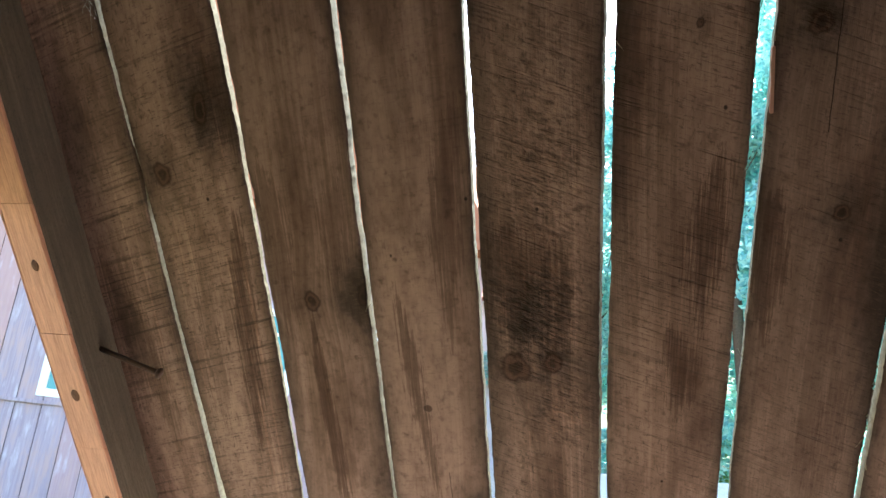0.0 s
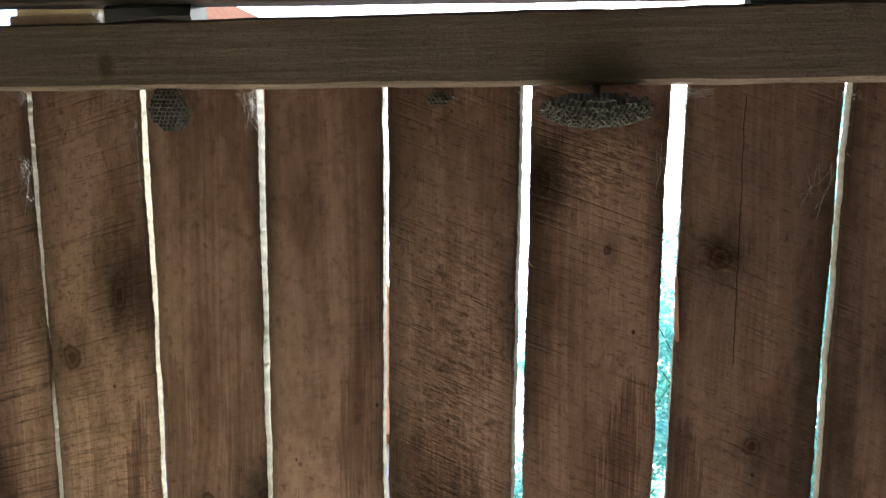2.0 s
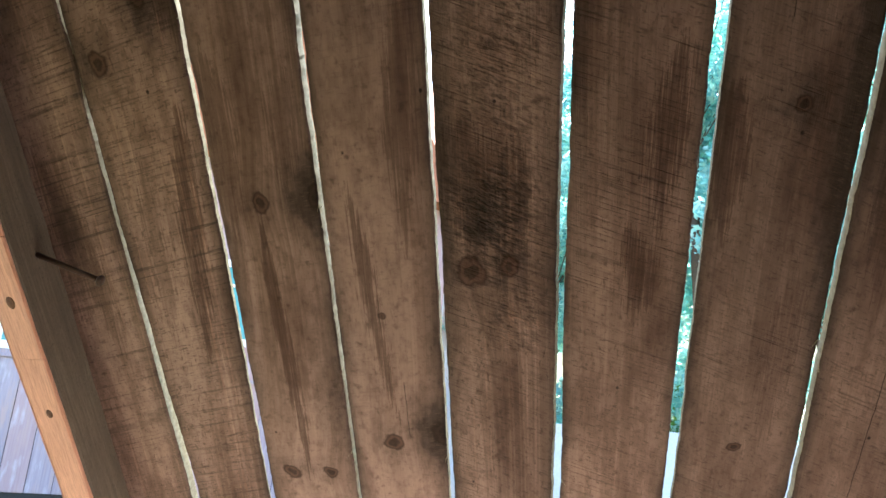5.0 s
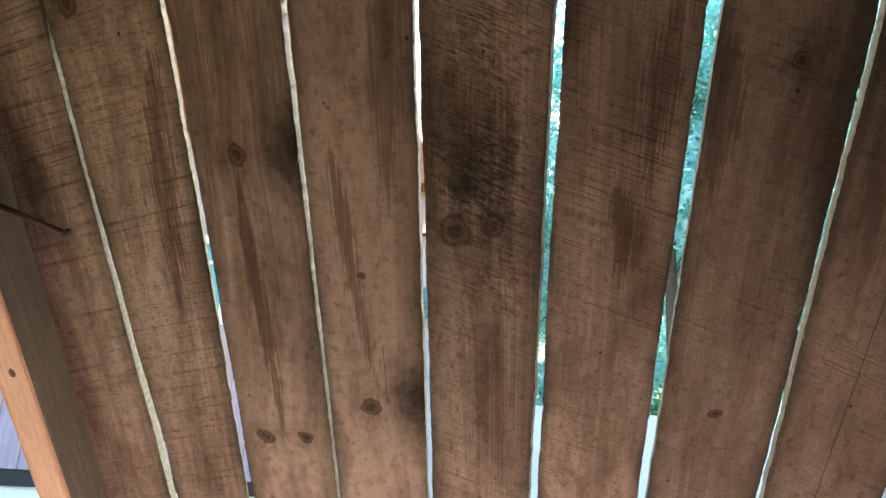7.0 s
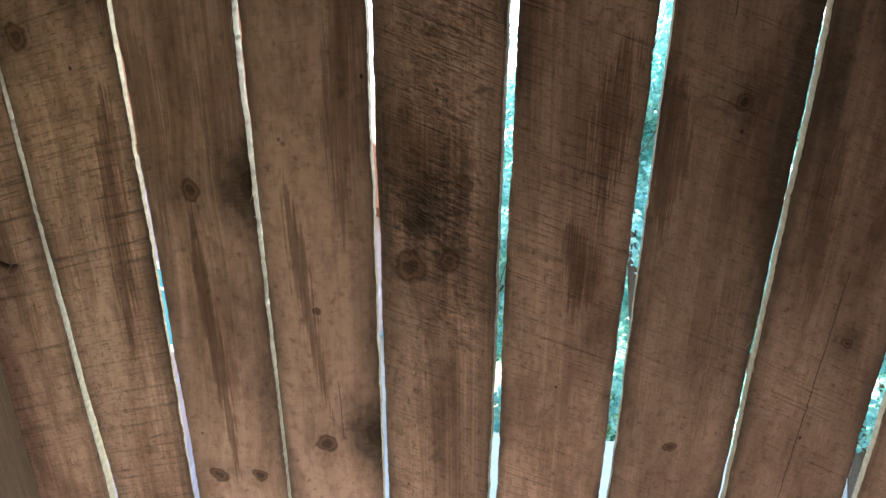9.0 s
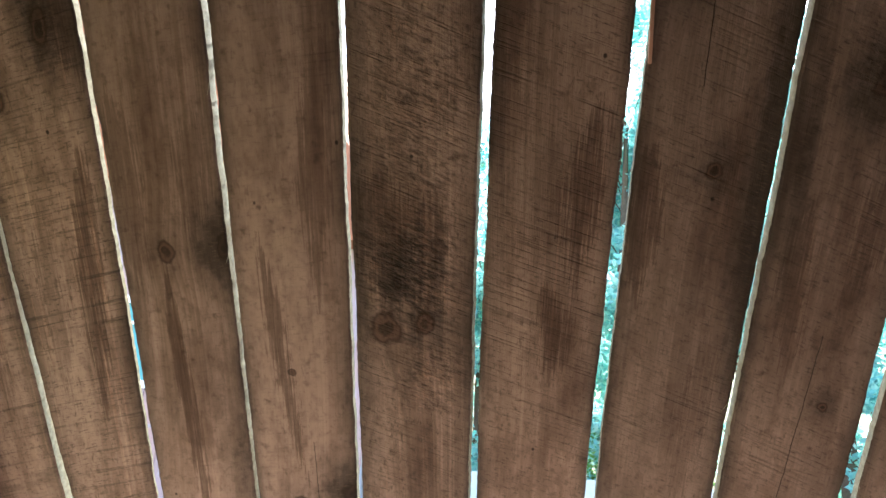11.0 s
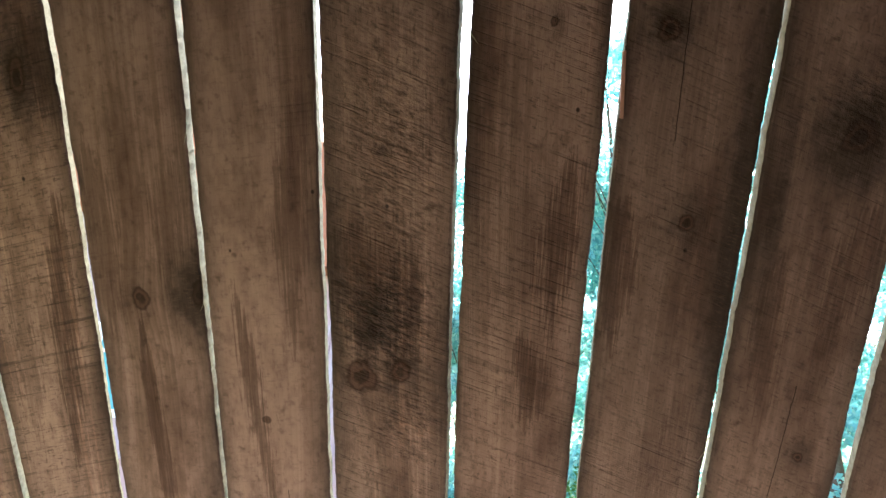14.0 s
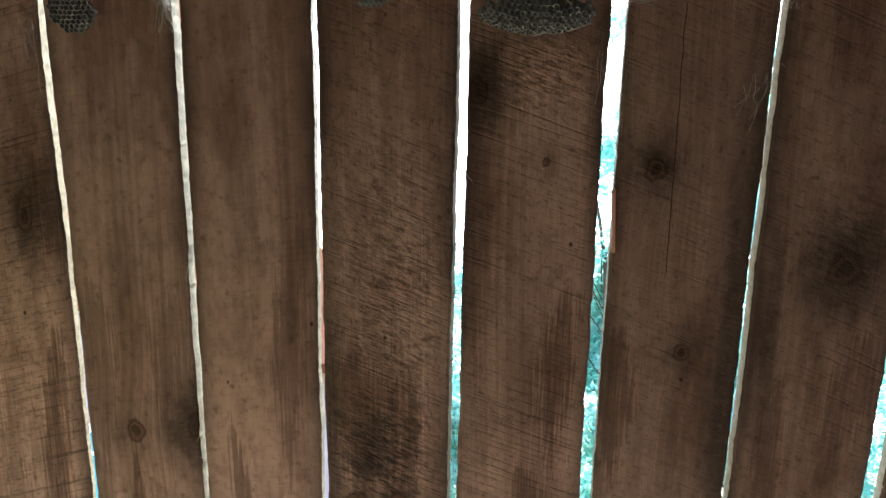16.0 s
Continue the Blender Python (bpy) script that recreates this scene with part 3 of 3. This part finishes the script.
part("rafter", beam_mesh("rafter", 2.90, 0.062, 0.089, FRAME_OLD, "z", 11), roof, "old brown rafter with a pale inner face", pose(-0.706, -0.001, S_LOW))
part("rafter", beam_mesh("rafter", 2.90, 0.062, 0.089, FRAME_OLD, "z", 12), roof, "", pose(X_END + 0.04, -0.001, S_LOW))
# added facing: paler wood and the light on this face, both in its colour
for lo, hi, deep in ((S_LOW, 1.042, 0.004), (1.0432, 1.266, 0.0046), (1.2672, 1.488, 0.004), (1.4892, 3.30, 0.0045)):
    part("rafter_facing", beam_mesh("rafter_facing", hi - lo, 0.060, deep, FRAME_PALE, "z", int(lo * 40), 0.0009), roof, "pale orange inner face, its light put into the colour", pose(-0.706, -0.0905, lo))
# ---- the rest of the shelter: unseen, its dark walls added to block light ----
RIDGE = ROOF @ Vector((0, 0, 3.30))
back = group_at("unseen_slope_back", Matrix.Translation((0, 2 * RIDGE.y, 0)) @ Matrix.Diagonal((1, -1, 1, 1)) @ ROOF, "closed far slope of dark boards, unseen, added to block light", "roof", "structure")
shut = box_mesh("board", (-0.0955, 0, -1.20), (0.0955, 0.025, 3.30), FRAME_SHUT, 0.002)
for k in range(15):
    part("board", shut, back, m=Matrix.Translation((-0.64 + 0.193 * k, 0, 0)))
EAVE = ROOF @ Vector((0, 0.03, 0.44))
gable = group_at("unseen_gable", pose(X_END + 0.09, 0, 0), "closed gable wall of dark vertical boards, unseen, added to block light", "wall", "structure")
for k in range(32):
    yy = RIDGE.y - 3.0 + 0.193 * k
    top = RIDGE.z - abs(yy - RIDGE.y) / math.tan(radians(42)) - 0.05
    if yy > EAVE.y - 0.1:
        continue
    if top > 0.1:
        part("board", box_mesh("board", (0, -0.0955, 0), (0.025, 0.0955, top), FRAME_SHUT, 0.002), gable, m=Matrix.Translation((0, yy, 0)))
gable_w = group_at("unseen_gable_open", pose(-0.79, 0, 0), "gable of dark vertical boards, unseen, added to leave a small opening for light", "wall", "structure")
for k in range(32):
    yy = RIDGE.y - 3.0 + 0.193 * k
    top = RIDGE.z - abs(yy - RIDGE.y) / math.tan(radians(42)) - 0.05
    # added boards leave only a low opening, so less light reaches the top
    spans = [(0, top)]
    if -1.40 <= yy < EAVE.y - 0.08:
        spans = [(0, 0.75), (2.02, top)]
    for lo, hi in spans:
        if yy < EAVE.y - 0.08 and hi > lo + 0.1:
            part("board", box_mesh("board", (0, -0.0955, lo), (0.025, 0.0955, hi), FRAME_SHUT, 0.002), gable_w, m=Matrix.Translation((0, yy, 0)))
tagged(new("eave_beam", box_mesh("eave_beam", (-0.76, EAVE.y - 0.03, EAVE.z - 0.13), (X_END + 0.09, EAVE.y + 0.04, EAVE.z - 0.05), FRAME_OLD, 0.004)), "old brown beam under the low eave", "beam", kind="structure")
for px in (-0.70, X_END + 0.03):
    tagged(new("post", box_mesh("post", (px - 0.045, EAVE.y - 0.04, 0.655), (px + 0.045, EAVE.y + 0.05, EAVE.z - 0.13), FRAME_OLD, 0.006)), "old brown post under the eave beam", "post", "posts under the eave", "structure")
tagged(new("floor", box_mesh("floor", (-0.75, RIDGE.y - 3.0, -0.03), (X_END + 0.09, -0.86, 0.03), EARTH)), "trodden brown earth floor", "floor", kind="structure")
tagged(new("ridge_beam", box_mesh("ridge_beam", (-0.78, RIDGE.y - 0.03, RIDGE.z - 0.19), (X_END + 0.09, RIDGE.y + 0.03, RIDGE.z - 0.05), FRAME_OLD, 0.004)), "old brown ridge beam under the roof", "beam", kind="structure")


# ---- nail in the rafter ----
def lathe(profile, sides, mat, name):
    """A turned shape along +x from (along, radius) pairs."""
    verts, faces = [], []
    for a, r in profile:
        for j in range(sides):
            w = 2 * math.pi * j / sides
            verts.append((a, r * math.cos(w), r * math.sin(w)))
    for i in range(len(profile) - 1):
        for j in range(sides):
            k = (j + 1) % sides
            faces.append((i * sides + j, i * sides + k, (i + 1) * sides + k, (i + 1) * sides + j))
    faces += [tuple(range(sides))[::-1], tuple((len(profile) - 1) * sides + j for j in range(sides))]
    return mesh_of(name, verts, faces, mat, True)


nail = group_at("nail", ROOF @ pose(-0.676, -0.041, 1.209) @ look((0, 0, 0), (0.102, 0.001, -0.044)) @ pose(0, 0, 0, 0, 90, 0), "long bent rusty nail sticking out of the rafter", "nail")
part("shank", lathe([(-0.006, 0.0048), (0.03, 0.0047), (0.07, 0.0044), (0.108, 0.0048)], 10, RUST, "shank"), nail)
part("head", lathe([(0.103, 0.0048), (0.1065, 0.0095), (0.1105, 0.0100), (0.1130, 0.007)], 14, RUST, "head"), nail, "rusty flat nail head")


for ks, wide in ((1.387, 0.0065), (1.150, 0.008), (0.93, 0.006)):
    part("knot", lathe([(0.0, wide), (0.0008, wide * 0.92), (0.0011, wide * 0.5)], 12, KNOT, "knot"), roof, "small brown knot", pose(-0.703, -0.0946, ks, 0, 0, -90) @ Matrix.Diagonal((1, 1, 1.5, 1)))


# ---- wasp nests under the rail ----
def comb_mesh(wide, tall, cell, depth, seed, ragged=0.2):
    """A paper comb of six-sided hollow cells, face along -y, with a domed, ragged rim."""
    rnd = np.random.RandomState(seed)
    verts, faces = [], []
    rows, cols = int(tall / cell) + 3, int(wide / cell) + 3
    for r in range(-rows, rows + 1):
        for c in range(-cols, cols + 1):
            x, z = (c + 0.5 * (r % 2)) * cell, r * cell * 0.866
            q = (x / (wide / 2)) ** 2 + (z / (tall / 2)) ** 2
            if q > 1 + rnd.uniform(-ragged, ragged):
                continue
            d = depth * (1.05 - 0.75 * min(q, 1.0)) * rnd.uniform(0.85, 1.1)
            b = len(verts)
            R, Ri = cell * 0.575, cell * 0.47
            for rad, yy in ((R, 0.0), (R, -d), (Ri, -d), (Ri * 0.8, -d * 0.25)):
                for j in range(6):
                    w = math.pi / 6 + j * math.pi / 3
                    verts.append((x + rad * math.cos(w) + rnd.uniform(-1, 1) * cell * 0.03, yy, z + rad * math.sin(w)))
            for k in range(3):
                faces += [(b + 6 * k + j, b + 6 * k + (j + 1) % 6, b + 6 * k + 6 + (j + 1) % 6, b + 6 * k + 6 + j) for j in range(6)]
            faces.append(tuple(b + 18 + j for j in range(6)))
    return mesh_of("comb", verts, faces, PAPER)


def nest(x, s, wide, tall, tip, cell, depth, seed, label, out=0.018):
    ob = group_at("wasp_nest", ROOF @ pose(x, -out, s, tip, 0, 0), label, "wasp nest", group="wasp nests under the rail")
    part("comb", comb_mesh(wide, tall, cell, depth, seed), ob)["kind"] = "stuff"
    part("stalk", lathe([(-0.002, 0.004), (out * 0.6, 0.0025), (out + 0.004, 0.005)], 8, PAPER, "stalk"), ob, m=pose(0, -0.002, 0, -tip, 0, 90) if tip < 0 else pose(0, -0.002, 0, -tip, 0, 90))


nest(-0.324, 1.868, 0.058, 0.062, 12, 0.0064, 0.012, 1, "small round grey paper wasp nest under the rail")
nest(0.245, 1.866, 0.128, 0.056, 55, 0.0066, 0.022, 2, "wide grey half-round paper wasp nest under the rail", 0.03)
nest(0.048, 1.880, 0.034, 0.020, 20, 0.0060, 0.006, 3, "remains of a small grey paper wasp nest", 0.008)
nest(-0.640, 1.878, 0.030, 0.036, 15, 0.0060, 0.010, 4, "small grey paper wasp nest beside the rafter", 0.012)


# ---- cobwebs ----
def cobweb(x, s, wide, tall, count, seed, label):
    """Loose threads strung from the rail to the board edges."""
    rnd = np.random.RandomState(seed)
    cu = bpy.data.curves.new("cobweb", "CURVE")
    cu.dimensions, cu.bevel_depth, cu.bevel_resolution = "3D", 0.00011, 0
    for _ in range(count):
        a = np.array([rnd.uniform(-wide, wide), -rnd.uniform(0.002, 0.025), rnd.uniform(-0.2, 0.05) * tall])
        b = np.array([rnd.uniform(-1.0, 1.0) * wide, -rnd.uniform(0.0, 0.012), -rnd.uniform(-0.1, 1.0) * tall])
        sp = cu.splines.new("POLY")
        sp.points.add(6)
        for j in range(7):
            f = j / 6
            p = a + (b - a) * f + np.array([rnd.normal(0, 0.0012), 0, -0.004 * math.sin(math.pi * f) + rnd.normal(0, 0.001)])
            sp.points[j].co = (*p, 1)
    cu.materials.append(WEB)
    dg_ob = bpy.data.objects.new("tmp", cu)
    me = bpy.data.meshes.new_from_object(dg_ob)
    bpy.data.objects.remove(dg_ob)
    ob = tagged(new("cobweb", me), label, "cobweb", "cobwebs on the boards")
    ob.matrix_basis = ROOF @ Matrix.Translation((x, 0, s))


cobweb(-0.212, 1.893, 0.014, 0.065, 34, 1, "thick white cobweb in the gap under the rail")
cobweb(-0.565, 1.80, 0.012, 0.09, 14, 2, "dusty grey cobweb beside a board edge")
cobweb(-0.400, 1.893, 0.018, 0.02, 14, 3, "small grey cobweb under the rail")
cobweb(-0.388, 1.85, 0.010, 0.10, 9, 4, "loose threads of cobweb along a gap")
cobweb(0.362, 1.889, 0.022, 0.012, 22, 5, "flat white cobweb under the rail")
cobweb(0.505, 1.80, 0.020, 0.07, 6, 6, "loose threads of cobweb along a gap")
cobweb(0.330, 1.82, 0.010, 0.08, 8, 7, "loose threads of cobweb along a gap")
cobweb(-0.560, 1.893, 0.020, 0.02, 14, 8, "small grey cobweb under the rail")
cobweb(-0.425, 2.00, 0.012, 0.02, 24, 9, "dense cobweb at the packing block")
cobweb(0.430, 1.995, 0.016, 0.012, 18, 10, "dense cobweb at the packing block")
cobweb(0.160, 1.889, 0.016, 0.012, 10, 11, "small grey cobweb under the rail")
cobweb(0.535, 1.885, 0.016, 0.012, 10, 12, "small grey cobweb under the rail")

# scraps of wood caught on the roof behind the slot
tagged(new("wood_scrap", bm_mesh("wood_scrap", box_bm((-0.605, 0.018, 1.935), (-0.425, 0.046, 2.016), 0.013), FRAME_OLIVE)), "olive-brown scrap of wood on the roof boards", "wood scrap").matrix_basis = ROOF
part("splinter", bm_mesh("splinter", box_bm((-0.0022, -0.004, 0), (0.0022, 0.002, 0.082), 0.0009), FRAME_PALE), roof, "pale split-off splinter", pose(0.3548, -0.001, 1.576, 0, -3.5, 0))

# torn fibres along the gaps
def sliver_mesh(length, r):
    verts = [(0, 0, length)] + [(r * math.cos(w), r * 0.6 * math.sin(w), 0) for w in (0.3, 2.2, 4.4)]
    return mesh_of("sliver", verts, [(0, 1, 2), (0, 2, 3), (0, 3, 1), (3, 2, 1)], EDGE)


SLIVERS = [sliver_mesh(0.013, 0.0009), sliver_mesh(0.008, 0.0007), sliver_mesh(0.020, 0.0010)]
rnd = random.Random(5)
for k in range(70):
    g = rnd.choice(GAPS[:8])
    s = rnd.uniform(0.68, 1.87) if k > 9 else 1.302 + rnd.uniform(-0.02, 0.02)
    if k <= 9:
        g = GAPS[2]
    side = rnd.choice((-1, 1))
    edge_x = float(bend(g[0], np.array([s]))[0] + side * bend(g[1], np.array([s]))[0] / 2)
    part("sliver", SLIVERS[k % 3], roof, m=pose(edge_x + side * 0.0004, 0.002, s, rnd.uniform(-25, 25), rnd.choice((0, 180)) - side * rnd.uniform(4, 40), 0))

# ---- outside: ground, house, wall, trees ----
gbm = bmesh.new()
bmesh.ops.create_grid(gbm, x_segments=80, y_segments=80, size=400)
for v in gbm.verts:
    r = v.co.length
    # added hillside: a sunlit backing that brightens the holes between the leaves
    hill = max(0.0, v.co.y - 24.0) * 0.42
    v.co.z = min(hill, 34.0) + 0.25 * noise.noise(v.co * 0.06) * min(1, max(0, (r - 8) / 20)) - 0.01
tagged(new("ground", bm_mesh("ground", gbm, LAWN)), "uneven green lawn round the shelter", "ground", kind="structure")

# unseen reflector: added pale block throws sunlight up onto the lower boards
tagged(new("plinth", box_mesh("plinth", (-0.765, -0.86, -0.05), (2.18, 1.1, 0.66), PAVE, 0.012)), "unseen pale concrete plinth, added to bounce sunlight up under the low eave", "plinth", kind="structure")

A, B = Vector((-8.2, 5.2, 0)), Vector((-2.1, 9.6, 0))    # the house's near wall
along_h = (B - A).normalized()
house = group_at("house", Matrix.Translation(A) @ Matrix.Rotation(math.atan2(along_h.y, along_h.x), 4, "Z"), "weathered lilac-grey plank house with teal windows", "house")
LEN = (B - A).length
part("foundation", box_mesh("foundation", (-0.1, 0.1, 0), (LEN + 0.05, 5.0, 0.52), WHITE), house, "white footing")
# dark strip stands in for the shadow line above the white footing
part("footing_shadow_band", box_mesh("footing_shadow_band", (-0.1, 0.04, 0.52), (LEN + 0.05, 5.0, 0.72), DARKGAP), house, "dark band for the shadow line under the planks")
WINS = [(1.80, 2.45, 2.50, 3.45), (3.95, 4.75, 2.9, 3.9), (6.1, 6.7, 2.9, 3.9)]
plank = {}
k, x = 0, 0.0
while x < LEN:
    cuts = [w for w in WINS if w[0] - 0.12 < x + 0.15 < w[1] + 0.12]
    spans = [(0.72, 5.6)] if not cuts else [(0.72, cuts[0][2]), (cuts[0][3], 5.6)]
    for lo, hi in spans:
        key = (lo, hi)
        if key not in plank:
            plank[key] = box_mesh("plank", (0.004, 0, lo), (0.297, 0.03, hi), SIDING, 0.004)
        part("plank", plank[key], house, m=Matrix.Translation((x, 0.006 * (k % 3), 0)))
    x += 0.30
    k += 1
part("ledge", box_mesh("ledge", (0.9, -0.03, 2.30), (LEN, 0.02, 2.345), SIDING, 0.006), house, "weathered ledge board")
part("inner_wall", box_mesh("inner_wall", (0, 0.06, 0.72), (LEN, 4.9, 5.6), DARKGAP), house, "dark wall behind the planks")
for x0, x1, z0, z1 in WINS:
    win = part("window", box_mesh("pane", (x0, 0.03, z0), (x1, 0.045, z1), PANE), house, "teal window pane")
    for lo, hi in (((x0 - 0.1, -0.01, z0 - 0.1), (x0, 0.055, z1 + 0.1)), ((x1, -0.01, z0 - 0.1), (x1 + 0.1, 0.055, z1 + 0.1)), ((x0, -0.01, z1), (x1, 0.055, z1 + 0.1)), ((x0, -0.01, z0 - 0.1), (x1, 0.055, z0)), ((x0, -0.005, z0 + 0.72 * (z1 - z0)), (x1, 0.05, z0 + 0.76 * (z1 - z0)))):
        part("window_frame", box_mesh("window_frame", lo, hi, WHITE, 0.006), win, "white wooden frame")
rbm = bmesh.new()
rv = [rbm.verts.new(p) for p in ((-0.4, -0.4, 5.45), (LEN + 0.4, -0.4, 5.45), (LEN + 0.4, 2.5, 10.0), (-0.4, 2.5, 15.4), (-0.4, 5.4, 5.45), (LEN + 0.4, 5.4, 5.45), (3.0, 2.5, 15.4))]
for f in ((0, 1, 6, 3), (1, 2, 6), (3, 6, 5, 4), (6, 2, 5), (0, 3, 4), (1, 5, 2), (0, 4, 5, 1)):
    rbm.faces.new([rv[j] for j in f])
part("roof", bm_mesh("roof", rbm, TILE), house, "orange tiled roof")

far = group_at("house", pose(-3.7, 14.0, 0, 0, 0, 8), "white rendered neighbouring house with a low roof", "house")
part("wall", box_mesh("wall", (-2.2, 0, -0.05), (2.2, 5, 5.9), PLASTER, 0.02), far, "white rendered wall")
fbm = bmesh.new()
fv = [fbm.verts.new(p) for p in ((-2.5, -0.3, 5.9), (2.5, -0.3, 5.9), (2.5, 5.3, 5.9), (-2.5, 5.3, 5.9), (-2.5, 2.5, 7.4), (2.5, 2.5, 7.4))]
for f in ((0, 1, 5, 4), (2, 3, 4, 5), (0, 4, 3), (1, 2, 5), (0, 3, 2, 1)):
    fbm.faces.new([fv[j] for j in f])
part("roof", bm_mesh("roof", fbm, TILE), far, "orange tiled roof")
part("window", box_mesh("window", (-0.5, -0.03, 2.6), (0.3, 0.02, 3.7), PANE, 0.01), far, "teal window")
tagged(new("garden_wall", box_mesh("garden_wall", (-2.0, 12.0, -0.05), (9.0, 12.25, 2.25), PLASTER, 0.02)), "long white rendered garden wall on the lawn", "wall")


def leaf_cloud(name, centres, count, size, mat, seed):
    """Leaves as small folded blades scattered through uneven clumps."""
    rnd = np.random.RandomState(seed)
    per = max(1, count // len(centres))
    c = np.repeat(np.array(centres), per, axis=0)
    m = len(c)

    def unit(v):
        return v / (np.linalg.norm(v, axis=1, keepdims=True) + 1e-6)

    p = c[:, :3] + unit(rnd.normal(size=(m, 3))) * c[:, 3:] * rnd.uniform(0.3, 1.0, (m, 1)) ** 0.6 * np.array((1, 1, 0.75))
    a = unit(rnd.normal(size=(m, 3)))
    b = unit(np.cross(a, rnd.normal(size=(m, 3))))
    n = np.cross(a, b)
    L = size * rnd.uniform(0.6, 1.3, (m, 1))
    verts = np.stack([p - a * L, p + b * L * 0.5 + n * L * 0.12, p + a * L, p - b * L * 0.5 + n * L * 0.12], axis=1).reshape(-1, 3)
    k = np.arange(m)[:, None] * 4
    faces = np.concatenate([k + np.array([[0, 1, 2]]), k + np.array([[0, 2, 3]])], axis=0)
    return mesh_of(name, verts, faces.tolist(), mat)


def limb(bm, a, b, r0, r1, sides=8):
    a, b = Vector(a), Vector(b)
    q = (b - a).to_track_quat("Z", "Y").to_matrix()
    rings = []
    for f in (0, 0.5, 1):
        c = a.lerp(b, f) + (Vector((0.06, -0.04, 0)) * (b - a).length * 0.4 if f == 0.5 else Vector())
        r = r0 + (r1 - r0) * f
        rings.append([bm.verts.new(c + q @ Vector((r * math.cos(2 * math.pi * j / sides), r * math.sin(2 * math.pi * j / sides), 0))) for j in range(sides)])
    for u, v in zip(rings, rings[1:]):
        for j in range(sides):
            bm.faces.new((u[j], u[(j + 1) % sides], v[(j + 1) % sides], v[j]))


def tree(x, y, height, spread, seed, label, leaves=26000):
    rnd = np.random.RandomState(seed)
    ob = group_at("tree", Matrix.Translation((x, y, -0.05)), label, "tree", group="trees behind the garden wall")
    bm = bmesh.new()
    limb(bm, (0, 0, 0), (0.1, 0.05, height * 0.45), 0.16, 0.11)
    limb(bm, (0.1, 0.05, height * 0.45), (0.0, 0.2, height * 0.85), 0.09, 0.02)
    tips = []
    for k in range(22):
        h = height * rnd.uniform(0.12, 0.88)
        w = rnd.uniform(0, 2 * math.pi)
        L = spread * rnd.uniform(0.5, 1.0)
        tip = (L * math.cos(w), L * math.sin(w), h + L * 0.5)
        limb(bm, (0.08, 0.05, h * 0.8), tip, 0.016, 0.006, 6)
        tips.append(tip)
    part("trunk", bm_mesh("trunk", bm, BARK, True), ob)
    cl = []
    for t in tips:
        for _ in range(4):
            cl.append((t[0] * rnd.uniform(0.6, 1.1) + rnd.normal(0, 0.35), t[1] * rnd.uniform(0.6, 1.1) + rnd.normal(0, 0.35), t[2] + rnd.normal(0, 0.5), rnd.uniform(0.45, 0.9)))
    part("crown", leaf_cloud("crown", cl, leaves, 0.085, LEAF_A, seed), ob, "pale green leaves")


for j, (x, y, h, w) in enumerate([(2.6, 13.8, 15.3, 2.5), (5.0, 14.2, 17.6, 2.8), (1.2, 14.6, 11.2, 2.4), (8.5, 10.5, 14.0, 2.9), (3.8, 17.0, 20.0, 3.2), (12.0, 9.0, 13.0, 3.0), (8.0, 15.0, 18.0, 3.2), (-4.0, 18.0, 12.0, 2.8), (-0.4, 14.8, 10.0, 2.0), (5.9, 11.6, 13.0, 2.4), (10.8, 13.0, 17.0, 3.0)]):
    tree(x, y, h, w, 11 + j, "tall leafy tree with pale green leaves behind a wall" if y > 12.3 else "leafy tree with pale green leaves on the lawn")


def shrub(x, y, r, h, seed):
    rnd = np.random.RandomState(seed)
    ob = group_at("shrub", Matrix.Translation((x, y, 0)), "bright green leafy shrub on the lawn", "shrub", group="shrubs on the lawn")
    bm = bmesh.new()
    for k in range(5):
        w = 2 * math.pi * k / 5
        limb(bm, (0.05 * math.cos(w), 0.05 * math.sin(w), -0.03), (r * 0.6 * math.cos(w), r * 0.6 * math.sin(w), h * 0.7), 0.025, 0.008, 6)
    part("stems", bm_mesh("stems", bm, BARK, True), ob)
    cl = [(rnd.normal(0, r * 0.45), rnd.normal(0, r * 0.45), h * rnd.uniform(0.25, 0.9), r * rnd.uniform(0.3, 0.5)) for _ in range(16)]
    part("crown", leaf_cloud("crown", cl, 2600, 0.05, LEAF_B, seed), ob)


for j, (x, y, r, h) in enumerate([(1.7, 13.4, 1.0, 3.4), (3.6, 13.6, 1.1, 3.6), (5.8, 13.4, 1.0, 3.4), (7.8, 13.2, 1.0, 3.2), (4.9, 9.2, 0.7, 1.2)]):
    shrub(x, y, r, h, 60 + j)
